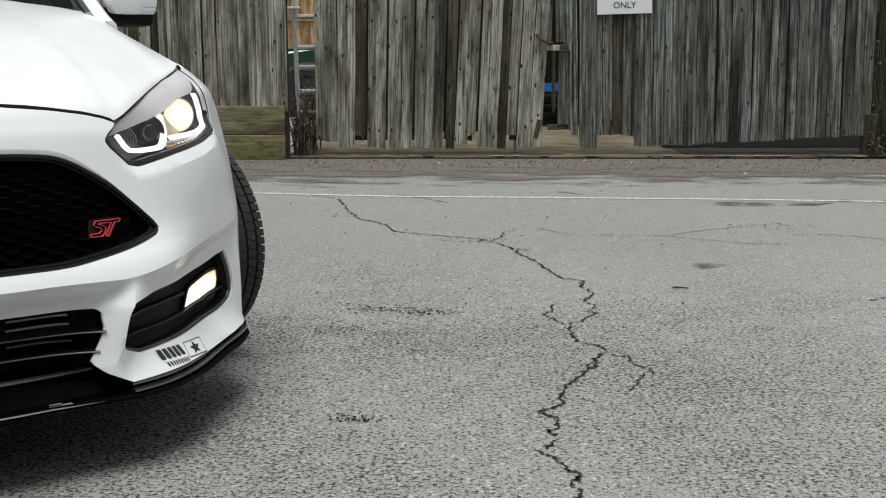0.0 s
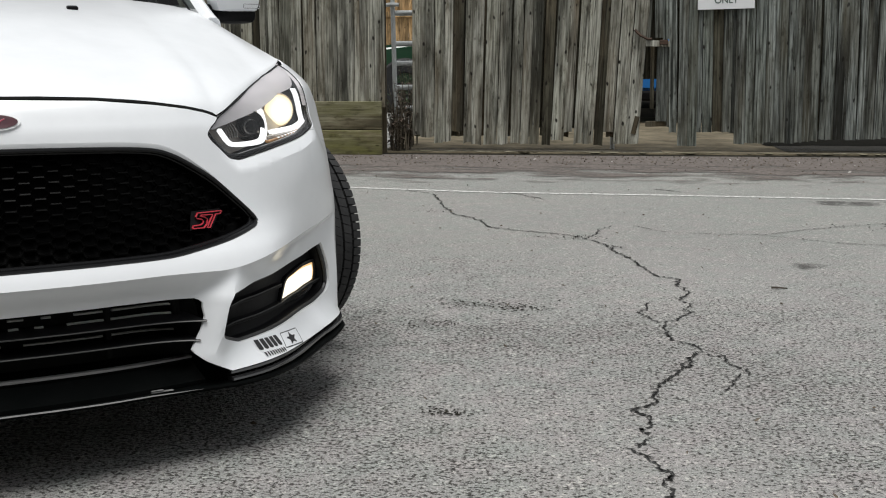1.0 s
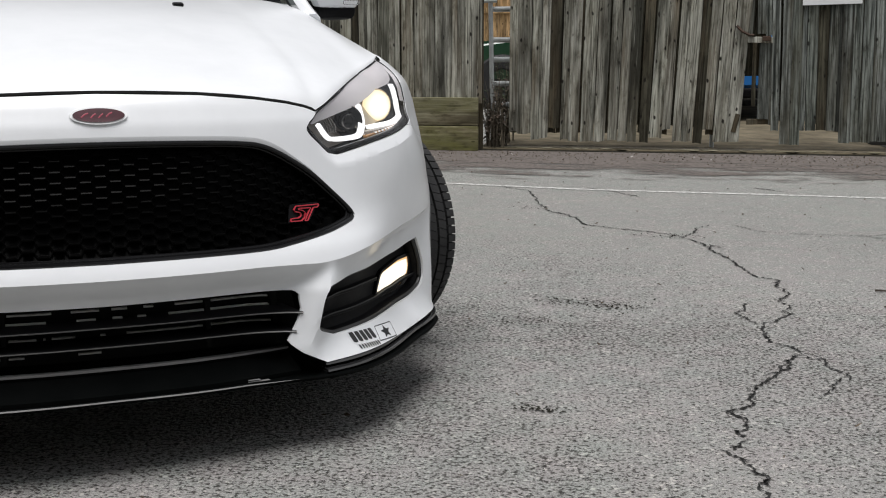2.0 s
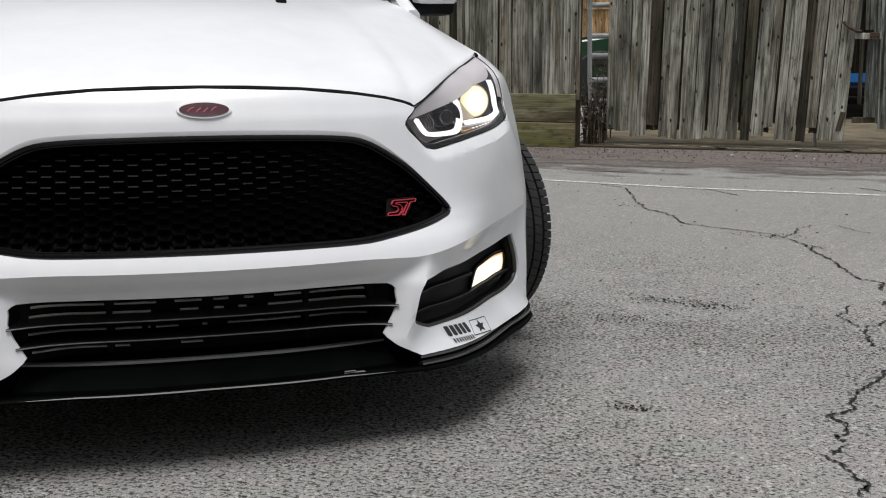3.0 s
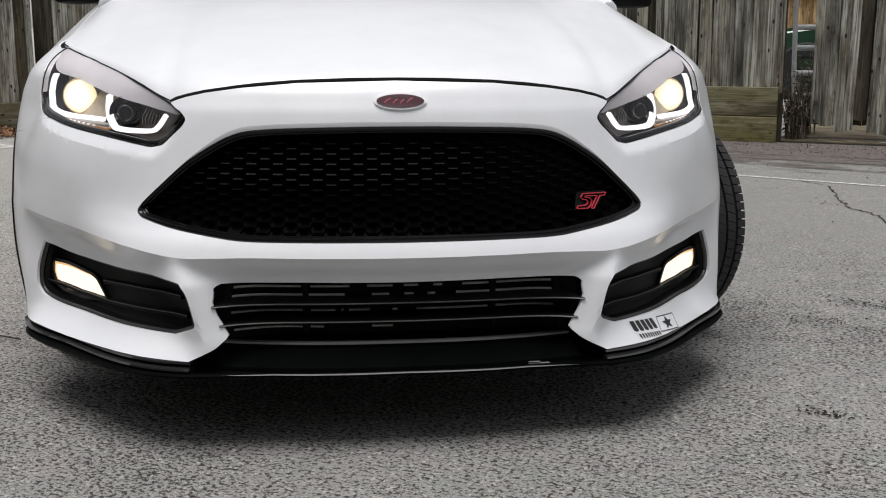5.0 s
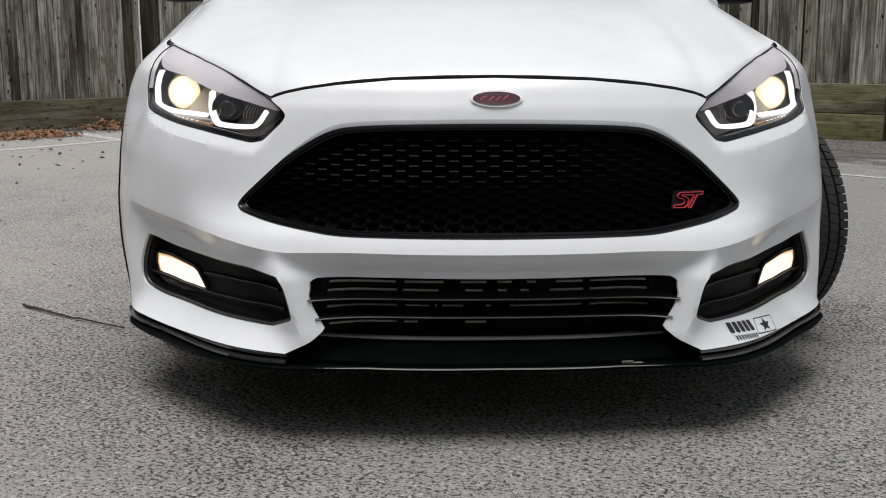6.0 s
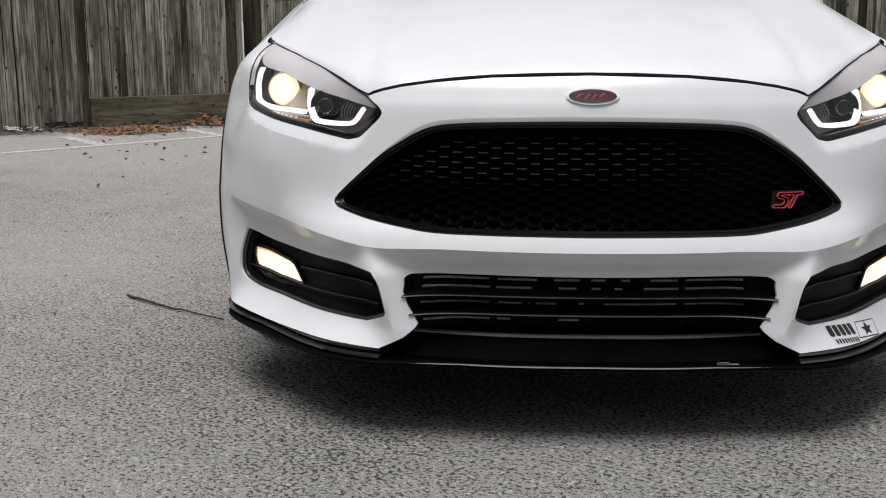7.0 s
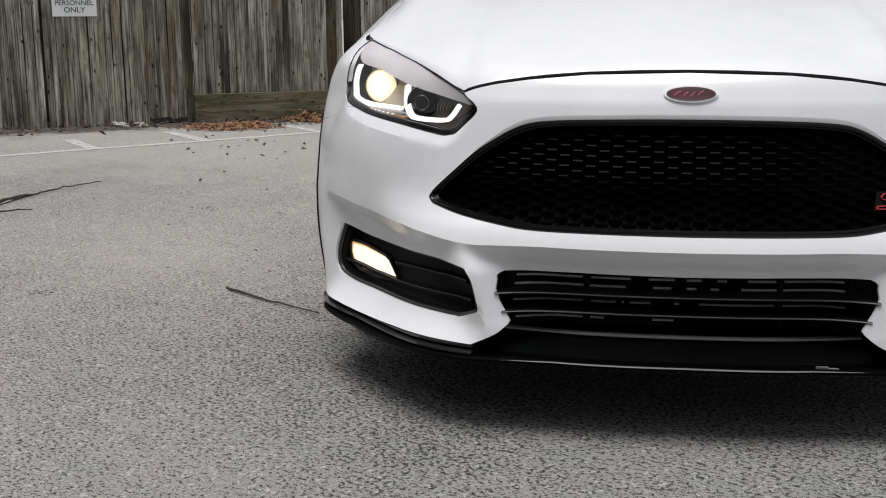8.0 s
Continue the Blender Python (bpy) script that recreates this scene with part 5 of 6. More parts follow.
# headlamps
hc = LAMP.mean(0)
for s in (1, -1):
    head = panel("headlamp", (LAMP - hc) * [1.06, 1.12] + hc, [], LAMP_DARK, car, step=0.02, extra=0.095, thick=0, side=s, label="lit headlamp with daytime light strips")
    floor_line = curve_points([(1.10, .736), (1.09, .715), (1.040, .688), (.953, .677), (.88, .668), (.79, .655), (.729, .645), (.663, .6365), (.595, .628), (.54, .6195), (.466, .610)], 4)
    top_edge = curve_points([(.472, .616), (.514, .6335), (.59, .6585), (.70, .6850), (.80, .6998), (.88, .7093), (.97, .722), (1.085, .737)], 4)

    def hooded(u, z, extra=0.0):
        top = np.interp(u, top_edge[:, 0], top_edge[:, 1])
        return skin(u, z, extra + np.clip((top - z) * 0.4, 0, 0.04))

    panel("upper_bezel", np.vstack([top_edge, floor_line[:-1]]), [], BEZEL, head, step=0.01, extra=0.0035, thick=0.012, side=s, place=hooded, label="grey upper lamp bezel")
    low = curve_points([(1.035, .625), (1.008, .6145), (.93, .600), (.86, .590), (.80, .582), (.69, .570), (.595, .5585), (.55, .5535), (.521, .560), (.474, .597), (.466, .607)], 5)
    rear = curve_points([(1.100, .742), (1.094, .719), (1.060, .688), (1.053, .660), (1.046, .640)], 8)
    deep = rear + [-.004, .001]
    n = len(rear)
    X = np.vstack([skin(rear[:, 0], rear[:, 1], .004), skin(deep[:, 0], deep[:, 1], .012)]) * [s, 1, 1]
    F = [(i, i + 1, n + i + 1, n + i)[::s] for i in range(n - 1)]
    panel("reflector_bowl", np.array([(1.12, .74), (1.10, .66), (1.04, .62), (.96, .598), (.80, .587), (.735, .590), (.77, .665), (.91, .70)]), [], BOWL, head, step=0.02, extra=0.075, thick=0, side=s, label="smoked reflector bowl")
    panel("reflector_bowl", np.array([(.735, .66), (.73, .60), (.70, .575), (.58, .575), (.54, .60), (.55, .635)]), [], LAMP_DARK, head, step=0.02, extra=0.08, thick=0, side=s, label="dark inner reflector bowl")
    link_mesh("side_bezel", X, F, BEZEL, head, "grey side wall of the lamp", True)
    strip("lamp_rim", low, .009, GLOSS_BLACK, head, 0.006, 0.006, s, "black lamp rim", step=0.01)
    strip("daytime_light", curve_points([(1.040, .682), (1.043, .660), (1.032, .634), (.99, .6125), (.92, .6005), (.85, .5968), (.76, .5955), (.714, .5940)], 6), .0085, DRL, head, 0.016, 0.012, s, "white lit daytime strip")
    strip("daytime_light", curve_points([(.757, .643), (.729, .614), (.698, .586), (.672, .5752), (.586, .5742), (.562, .583), (.545, .608)], 6), .0095, DRL, head, 0.03, 0.012, s, "white lit daytime strip")
    strip("turn_reflector", [(.93, .5905), (.80, .5815), (.70, .574)], .006, AMBER, head, 0.026, 0.01, s, "amber and chrome reflector strip")
    panel("lower_reflector", np.array([(.95, .596), (.93, .592), (.80, .583), (.70, .576), (.70, .586), (.80, .591)]), [], SMOKED, head, step=0.01, extra=0.03, thick=0.004, side=s)
    for k in range(9):
        u0 = .74 + k * .02
        strip("reflector_bead", [(u0, .5795 + k * .0013), (u0 + .010, .5802 + k * .0013)], .0035, CHROME, head, 0.024, 0.004, s)
    for name, u, z, r, mat, e in (("projector_lens", .914, .634, .038, BEAM, .050), ("high_beam_lens", .685, .608, .022, GLOSS_BLACK, .055)):
        c = skin(np.array([u]), np.array([z]), e)[0]
        n = skin(np.array([u]), np.array([z]), e - 1)[0] - c
        ahead = Vector((s * (n[0] * 0.25 - .05), n[1] - .35, 0)).normalized()
        m = Matrix.Translation(c * [s, 1, 1]) @ ahead.to_track_quat("X", "Z").to_matrix().to_4x4()
        dome = [(r * .55 * math.cos(k), r * math.sin(k)) for k in np.linspace(0.02, math.pi / 2, 9)]
        part(name, lathe(dome, 32), mat, head, "lit projector lens" if mat is BEAM else "dark high beam lens", True).matrix_basis = m
        part("lens_ring", lathe([(-.02, r * 1.01), (.002, r * 1.01), (.003, r * 1.05), (.0, r * 1.08), (-.02, r * 1.08)], 32), BOWL if mat is BEAM else GLOSS_BLACK, head, "", True).matrix_basis = m
        if mat is not BEAM:
            part("lens_ring", lathe([(.010, r * .62), (.016, r * .68), (.012, r * .78)], 32), CHROME, head, "thin chrome ring", True).matrix_basis = m
            part("lens_ring", lathe([(-.012, r * 1.12), (.004, r * 1.5), (.010, r * 1.62), (.006, r * 1.64)], 32), SMOKED, head, "smoked chrome cup", True).matrix_basis = m
    # faceted reflector and bulb shield on the nose side of the high beam
    for k in range(6):
        strip("reflector_fin", [(.628 - .009 * k, .622 - .0035 * k), (.636 - .011 * k, .600 - .001 * k), (.628 - .009 * k, .586)], .0026, SMOKED, head, 0.058, 0.004, s)
    strip("reflector_fin", [(.735, .638), (.722, .618), (.706, .592)], .009, SMOKED, head, 0.05, 0.004, s)
    cover = panel("lens_cover", LAMP, [], LENS, head, step=0.012, extra=0.001, thick=0.0, side=s, label="clear plastic lens cover")
    cover.visible_shadow = False
    ring_on_skin("lens_seal", LAMP, 0.0014, MATTE_BLACK, head, 0.002, s)


# hood
HOOD_EDGE = skin(*np.array([(0, .689), (.10, .688), (.218, .684), (.30, .678), (.345, .673), (.42, .663), (.47, .6535), (.500, .646), (.516, .643), (.56, .655), (.619, .672), (.70, .6885),
                            (.80, .7028), (.88, .7120), (.97, .7250), (1.09, .742), (1.14, .7515)]).T)


def hood_front(x):
    return float(np.interp(abs(x), HOOD_EDGE[:, 0], HOOD_EDGE[:, 1])), float(np.interp(abs(x), HOOD_EDGE[:, 0], HOOD_EDGE[:, 2]))


def hood_at(s, v):
    x0 = .757 * s
    y0, z0 = hood_front(x0)
    x1, y1 = .757 * s, 1.235 - .05 * s * s
    z1 = .925 - .025 * s * s - .05 * abs(s) ** 10
    k = 1 - abs(s) ** 2.5
    bulge = .038 * k * (4 * v * (1 - v)) ** 0.8
    line = .004 * math.exp(-((abs(s) - .62) / .05) ** 2) * min(1, v * 3)
    line += .024 * math.exp(-((abs(x0) - .455) / .085) ** 2) * (v / .16) * math.exp(1 - v / .16)
    # the lip rolls over at the front edge
    roll = -.006 * max(0.0, 1 - v / .035) ** 2
    return (x0 + (x1 - x0) * v, y0 + (y1 - y0) * v + .004 * max(0.0, 1 - v / .035) ** 2, z0 + (z1 - z0) * v + bulge + line + roll + .003 - .003 * step01(.92, 1, abs(s)))


def grid_sheet(name, fn, nu, nv, material, parent, label="", thick=0.0, sharp=30, vs=None):
    us = np.linspace(-1, 1, nu)
    vs = np.linspace(0, 1, nv) if vs is None else vs
    V = [fn(u, v) for v in vs for u in us]
    F = [(j * nu + i, j * nu + i + 1, (j + 1) * nu + i + 1, (j + 1) * nu + i) for j in range(len(vs) - 1) for i in range(nu - 1)]
    if thick:
        n = len(V)
        loop = [i for i in range(nu)] + [j * nu + nu - 1 for j in range(1, len(vs))] + [(len(vs) - 1) * nu + i for i in range(nu - 2, -1, -1)] + [j * nu for j in range(len(vs) - 2, 0, -1)]
        V += [(V[i][0] * .995, V[i][1] + .004, V[i][2] - thick) for i in loop]
        F += [(loop[k], loop[(k + 1) % len(loop)], n + (k + 1) % len(loop), n + k)[::-1] for k in range(len(loop))]
    return link_mesh(name, V, F, material, parent, label, True, sharp)


vs = np.r_[0, .008, .016, .025, .035, np.linspace(.06, 1, 34)]
hood = grid_sheet("hood", hood_at, 91, 0, PAINT, car, "smooth glossy white hood", 0.022, vs=vs)
# rubber seal in the shut line
seal = [(x, hood_front(x)[0] + .004, hood_front(x)[1] - .003) for x in np.linspace(-.757, .757, 120)]
part("hood_seal", tube(seal, [.005 if abs(p[0]) < .46 else .0015 for p in seal], 6), DEEP_BLACK, car, "black rubber hood seal", True)
for x in (-.293, .293):
    bm = box((.028, .022, .010), pose(x, .88, hood_at(x / .757, .69)[2] + .003, 12), .004)
    part("washer_jet", bm, MATTE_BLACK, car, "small black washer jet", True)

# flanks, doors and tail
top_z = lambda u: .763 + .17 * min(max(float(np.interp(u, PU, PLAN[:, 1])) - .7, 0), .9)


def arch(yc, r, y0, y1, n=16, zc=.33, zmin=.2):
    t = np.linspace(math.pi, 0, n)
    return [(u_at(yc + r * math.cos(k)), zc + r * math.sin(k)) for k in t if zc + r * math.sin(k) >= zmin]


fender = [(.904, .590), (.935, .5942), (1.020, .6095), (1.0475, .634), (1.0565, .66), (1.0635, .688), (1.098, .719), (1.104, .7355), (1.103, .739)]
fender += [(u, min(top_z(u), .741 + .176 * (float(np.interp(u, PU, PLAN[:, 1])) - .575))) for u in np.linspace(1.125, u_at(1.36), 16)]
fender += [(u_at(1.36), .21), (u_at(1.285), .205)] + [p for p in arch(.945, .34, 0, 0)[::-1] if p[0] > arch_front(.56)] + [(arch_front(.532), .532), (1.1, .5503), (1.0, .5753)]
door_a = [(u_at(1.366), .215)] + [(u, top_z(u)) for u in np.linspace(u_at(1.366), u_at(2.35), 12)] + [(u_at(2.35), .215)]
door_b = [(u_at(2.356), .215)] + [(u, top_z(u)) for u in np.linspace(u_at(2.356), u_at(3.25), 12)] + [(u_at(3.25), .72)] + [p for p in arch(3.58, .35, 0, 0) if p[0] < u_at(3.28)][::-1] + [(u_at(3.16), .215)]
quarter = [p for p in arch(3.58, .35, 0, 0)] + [(u_at(4.0), .30), (u_at(4.0), .915), (u_at(3.6), .916), (u_at(3.256), .916), (u_at(3.256), .60)]
rear = [(u_at(4.006), .30), (4.95, .28), (5.2, .28), (5.2, .9), (4.95, .905), (u_at(4.006), .91)]
for s in (1, -1):
    panel("front_fender", np.array(fender), [], PAINT, car, step=0.014, thick=0.005, side=s, label="white front fender")
    panel("front_door", np.array(door_a), [], PAINT, car, step=0.05, thick=0.02, side=s, label="white front door")
    panel("rear_door", np.array(door_b), [], PAINT, car, step=0.05, thick=0.02, side=s, label="white rear door")
    panel("quarter_panel", np.array(quarter), [], PAINT, car, step=0.05, thick=0.02, side=s, label="white rear quarter panel")
    panel("tail_panel", np.array(rear), [], PAINT, car, step=0.05, thick=0.02, side=s, label="white tail panel")
    part("sill", box((.10, 1.95, .10), pose(s * .84, 2.25, .21), .02), MATTE_BLACK, car, "black sill")
    edge = [(arch_front(z) + .004, z) for z in np.linspace(.14, .60, 40)]
    strip("arch_trim", edge, .010, MATTE_BLACK, car, -0.004, 0.02, s, "black wheel arch edge", step=0.012)
    # wheel housings
    for yc in (.93, 3.58):
        bm = bmesh.new()
        prof = [(k, .37) for k in (.50, .89)]
        rows = []
        for k in np.linspace(-.5, math.pi + .5, 26):
            rows.append([bm.verts.new((s * a, yc + r * math.cos(k), .33 + r * math.sin(k))) for a, r in ((.50, .02), (.50, .362), (.875, .362))])
        for p, q in zip(rows, rows[1:]):
            for i in range(2):
                bm.faces.new((p[i], p[i + 1], q[i + 1], q[i]))
        part("wheel_housing", bm, DEEP_BLACK, car, "black wheel arch liner", True)

# cowl, glass and roof
grid_sheet("cowl", lambda s, v: (.70 * s, 1.225 + .12 * v - .05 * s * s, .915 - .025 * s * s - .03 * abs(s) ** 8 - .02 * math.sin(v * math.pi) + .02 * v), 31, 5, MATTE_BLACK, car, "black cowl panel", 0.02)
screen = lambda s, v: (s * (.70 - .13 * v), 1.30 - .09 * s * s * (1 - v) + .80 * v - .10 * s * s * v * .5, .925 - .03 * s * s + (.49 - .0 * v) * v + .03 * math.sin(v * math.pi))
grid_sheet("windshield", screen, 25, 13, GLASS, car, "tinted windshield", 0.0)
roof_at = lambda s, v: (s * (.57 + .01 * v), 2.10 - .05 * s * s + 1.55 * v, 1.415 - .03 * s * s + .03 * math.sin(v * 2.2) - .05 * v * v)
grid_sheet("roof", roof_at, 25, 17, PAINT, car, "white roof", 0.02)
tail_at = lambda s, v: (s * (.58 + .14 * v), 3.65 + .50 * v - .05 * s * s, 1.39 - .03 * s * s - .44 * v)
grid_sheet("rear_window", tail_at, 21, 9, GLASS, car, "tinted rear window", 0.0)
grid_sheet("rear_deck", lambda s, v: (s * (.72 - .0 * v), 4.1 + .12 * v - .05 * s * s, .95 - .06 * v), 21, 4, PAINT, car, "white tailgate edge", 0.02)
for s in (1, -1):
    def flank_glass(q, v, s=s):
        y = 1.62 + (q + 1) / 2 * 2.0
        zt = float(np.interp(y, [1.62, 2.12, 2.8, 3.62], [1.16, 1.385, 1.40, 1.33]))
        zb = float(np.interp(y, [1.62, 3.62], [.915, .95]))
        xt = float(np.interp(y, [1.62, 2.12, 3.62], [.66, .585, .585]))
        return (s * (.755 + (xt - .755) * v), y, zb + (zt - zb) * v)
    grid_sheet("side_glass", flank_glass, 15, 5, GLASS, car, "tinted side glass", 0.0)
    for name, pts, r in (("front_pillar", [(.735 * s, 1.16, .845), (.725 * s, 1.30, .91), (.655 * s, 1.72, 1.185), (.58 * s, 2.10, 1.395)], .028),
                         ("roof_rail", [(.575 * s, 2.08, 1.40), (.59 * s, 2.8, 1.41), (.59 * s, 3.65, 1.345)], .03),
                         ("middle_pillar", [(.75 * s, 2.36, .92), (.585 * s, 2.42, 1.395)], .03),
                         ("rear_pillar", [(.59 * s, 3.6, 1.35), (.74 * s, 4.1, .93)], .06)):
        part(name, tube(curve_points(pts, 6), r, 10), PAINT if name != "middle_pillar" else MATTE_BLACK, car, "", True)
    panel("tail_lamp", np.array([(4.60, .68), (4.95, .70), (4.95, .86), (4.60, .88)]), [], RED, car, step=0.04, extra=-0.006, thick=0.02, side=s, label="red tail lamp")
    # mirror
    def egg(c, size, k=14, flat=1.0):
        bm = bmesh.new()
        bmesh.ops.create_uvsphere(bm, u_segments=24, v_segments=14, radius=1.0)
        for v in bm.verts:
            n = max(abs(v.co.x), abs(v.co.y), abs(v.co.z))
            q = v.co * (0.55 + 0.45 / max(n, .3)) * .92
            v.co = Vector((c[0] + q.x * size[0], c[1] + q.y * size[1], c[2] + q.z * size[2]))
        return bm
    wing = part("wing_mirror", egg((s * .848, 1.32, .940), (.088, .07, .062)), PAINT, car, "white mirror housing", True)
    part("mirror_base", egg((s * .848, 1.325, .884), (.076, .06, .032)), MATTE_BLACK, wing, "black lower mirror shell", True)
    part("mirror_arm", box((.10, .05, .04), pose(s * .77, 1.33, .895), .012), MATTE_BLACK, wing)
    part("repeater", box((.055, .012, .014), pose(s * .885, 1.245, .908, 0, 0, s * 12), .004), LENS, wing, "clear side repeater")
for x, y in ((-.45, 1.31), (.12, 1.30)):
    wiper = part("wiper", tube([(x, y - .02, .93), (x + .25, y + .03, .95), (x + .52, y + .06, .965)], .008, 6), MATTE_BLACK, car, "black wiper arm", True)
    part("wiper_blade", tube([(x + .05, y + .035, .955), (x + .30, y + .05, .965), (x + .55, y + .06, .97)], .006, 6), MATTE_BLACK, wiper)

# closed underside and cabin
part("undertray", box((1.1, 1.0, .03), pose(0, .72, .135), .005), DEEP_BLACK, car, "black undertray")
part("floor_pan", box((1.6, 3.0, .05), pose(0, 2.7, .19), .01), DEEP_BLACK, car, "black floor pan")
part("engine_cover", box((1.0, .8, .40), pose(0, .72, .40), .03), DEEP_BLACK, car, "dark engine bay filling")
part("dashboard", box((1.34, .35, .14), pose(0, 1.68, .86), .04), MATTE_BLACK, car, "black dashboard")
for s in (-.36, .36):
    seat = part("seat_back", box((.5, .16, .62), pose(s, 2.62, .80, -14), .06), MATTE_BLACK, car, "black seat back")
    part("head_rest", box((.26, .09, .16), pose(s, 2.74, 1.19, -10), .035), MATTE_BLACK, seat)

# printed sticker under the fog lamp: bars and a star in a box


def on_skin(name, quad, material, parent, extra=-0.0008, label=""):
    q = np.array(quad, float)
    return panel(name, q, [], material, parent, step=0.006, extra=extra, thick=0, label=label)


sticker = on_skin("sticker", [(.478, .172), (.655, .160), (.641, .133), (.488, .148)], PAINT, car, -0.0007, "white sticker with black bars and a star")
for k in range(5):
    u0 = .483 + k * .0158
    z0 = .1735 - k * .0012
    on_skin("print_bar", [(u0, z0), (u0 + .0128, z0 - .0011), (u0 + .0150, z0 - .0208), (u0 + .0022, z0 - .0197)], INK, sticker, -0.0014)
for k in range(9):
    u0, z0 = .492 + k * .0078, .1495 - k * .0006
    on_skin("print_bar", [(u0, z0), (u0 + .0045, z0 - .0003), (u0 + .006, z0 - .0105), (u0 + .0015, z0 - .0102)], INK, sticker, -0.0014)
c = np.array([.608, .1495])
star = np.array([c + (.021 if k % 2 == 0 else .0085) * np.array([math.sin(k * math.pi / 5 + .12) * 1.1, math.cos(k * math.pi / 5 + .12) * .62]) for k in range(10)])
on_skin("print_star", star, INK, sticker, -0.0016)
frame_box = [(.577, .166), (.655, .159), (.641, .1335), (.565, .1405)]
for a, b in zip(frame_box, frame_box[1:] + frame_box[:1]):
    strip("print_line", [a, b], .0016, INK, sticker, -0.0012, 0.0003)

# wheels
def wheel():
    w = new("wheel")
    R, half = .318, .1175
    carcass = [(-half + .012, .225), (-half - .004, .245), (-half - .008, .272), (-half + .002, .298), (-half + .016, .3085), (half - .016, .3085), (half - .002, .298),
               (half + .008, .272), (half + .004, .245), (half - .012, .225)]
    tyre = part("tyre", lathe(carcass, 72), RUBBER, w, "black tyre", True, 50)
    verts, faces = [], []
    rows = [(-.1135, -.082, 84, .004, .004), (-.074, -.046, 80, .002, .010), (-.038, -.012, 80, .0016, .012), (-.006, .006, 60, .0004, .0), (.012, .038, 80, .0016, .012), (.046, .074, 80, .002, .010), (.082, .1135, 84, .004, .004)]
    for x0, x1, n, gap, skew in rows:
        for k in range(n):
            a0, a1 = 2 * math.pi * k / n, 2 * math.pi * (k + 1) / n - gap / R
            out_ = abs(x0 + x1) > .15
            for r0, grow in ((.3085, 0),):
                b = len(verts)
                for x, sk in ((x0, 0), (x1, skew / R)):
                    edge = (x0 < 0 and x == x0 or x1 > 0 and x == x1) and out_
                    for a in (a0 + sk, (a0 + a1) / 2 + sk, a1 + sk):
                        for r in (.302 if edge else .308, .3125 if edge else R):
                            verts.append((x, r * math.cos(a), r * math.sin(a)))
                def id_(i, j, l):
                    return b + i * 6 + j * 2 + l
                for j in (0, 1):
                    faces.append((id_(0, j, 1), id_(0, j + 1, 1), id_(1, j + 1, 1), id_(1, j, 1)))
                    faces.append((id_(0, j, 0), id_(0, j, 1), id_(0, j + 1, 1), id_(0, j + 1, 0)))
                    faces.append((id_(1, j, 1), id_(1, j, 0), id_(1, j + 1, 0), id_(1, j + 1, 1)))
                faces.append((id_(0, 0, 0), id_(1, 0, 0), id_(1, 0, 1), id_(0, 0, 1)))
                faces.append((id_(0, 2, 0), id_(0, 2, 1), id_(1, 2, 1), id_(1, 2, 0)))
    link_mesh("tread", verts, faces, RUBBER, tyre, "grooved tread blocks")
    rim = part("rim", lathe([(-half + .01, .232), (-half + .02, .222), (-.04, .205), (.08, .208), (half - .012, .222), (half - .004, .232), (half - .002, .226), (half - .016, .214), (.075, .200),
                             (-.05, .197)], 60), ALLOY, w, "dark alloy rim", True)
    for k in range(5):
        for d in (-.13, .13):
            t = 2 * math.pi * k / 5
            a = Vector((.085, .045 * math.cos(t), .045 * math.sin(t)))
            b = Vector((.098, .208 * math.cos(t + d), .208 * math.sin(t + d)))
            part("spoke", tube([a, (a + b) / 2 + Vector((.012, 0, 0)), b], [.017, .014, .012], 8), ALLOY, rim, "", True)
    part("hub", lathe([(.05, .001), (.05, .06), (.09, .055), (.1, .03), (.1, .001)], 30), ALLOY, rim, "", True)
    part("brake_disc", lathe([(.0, .06), (.0, .155), (.022, .155), (.022, .06)], 40), COOLER, w, "grey brake disc", True)
    w.parent = car
    return w


first = wheel()
STEER, WHEEL_Z = 24, .318 - .0562
first.matrix_basis = pose(.763, .885, WHEEL_Z, 0, -2.5, STEER)
for x, y, turn in ((-.763, .885, 180 + STEER - 3), (.775, 3.53, 0), (-.775, 3.53, 180)):
    copy_thing(first, pose(x, y, WHEEL_Z, 0, -2.0, turn))

car.matrix_world = pose(-0.99852, 1.99625, 0.0562, 0, 0.34, 31.465)


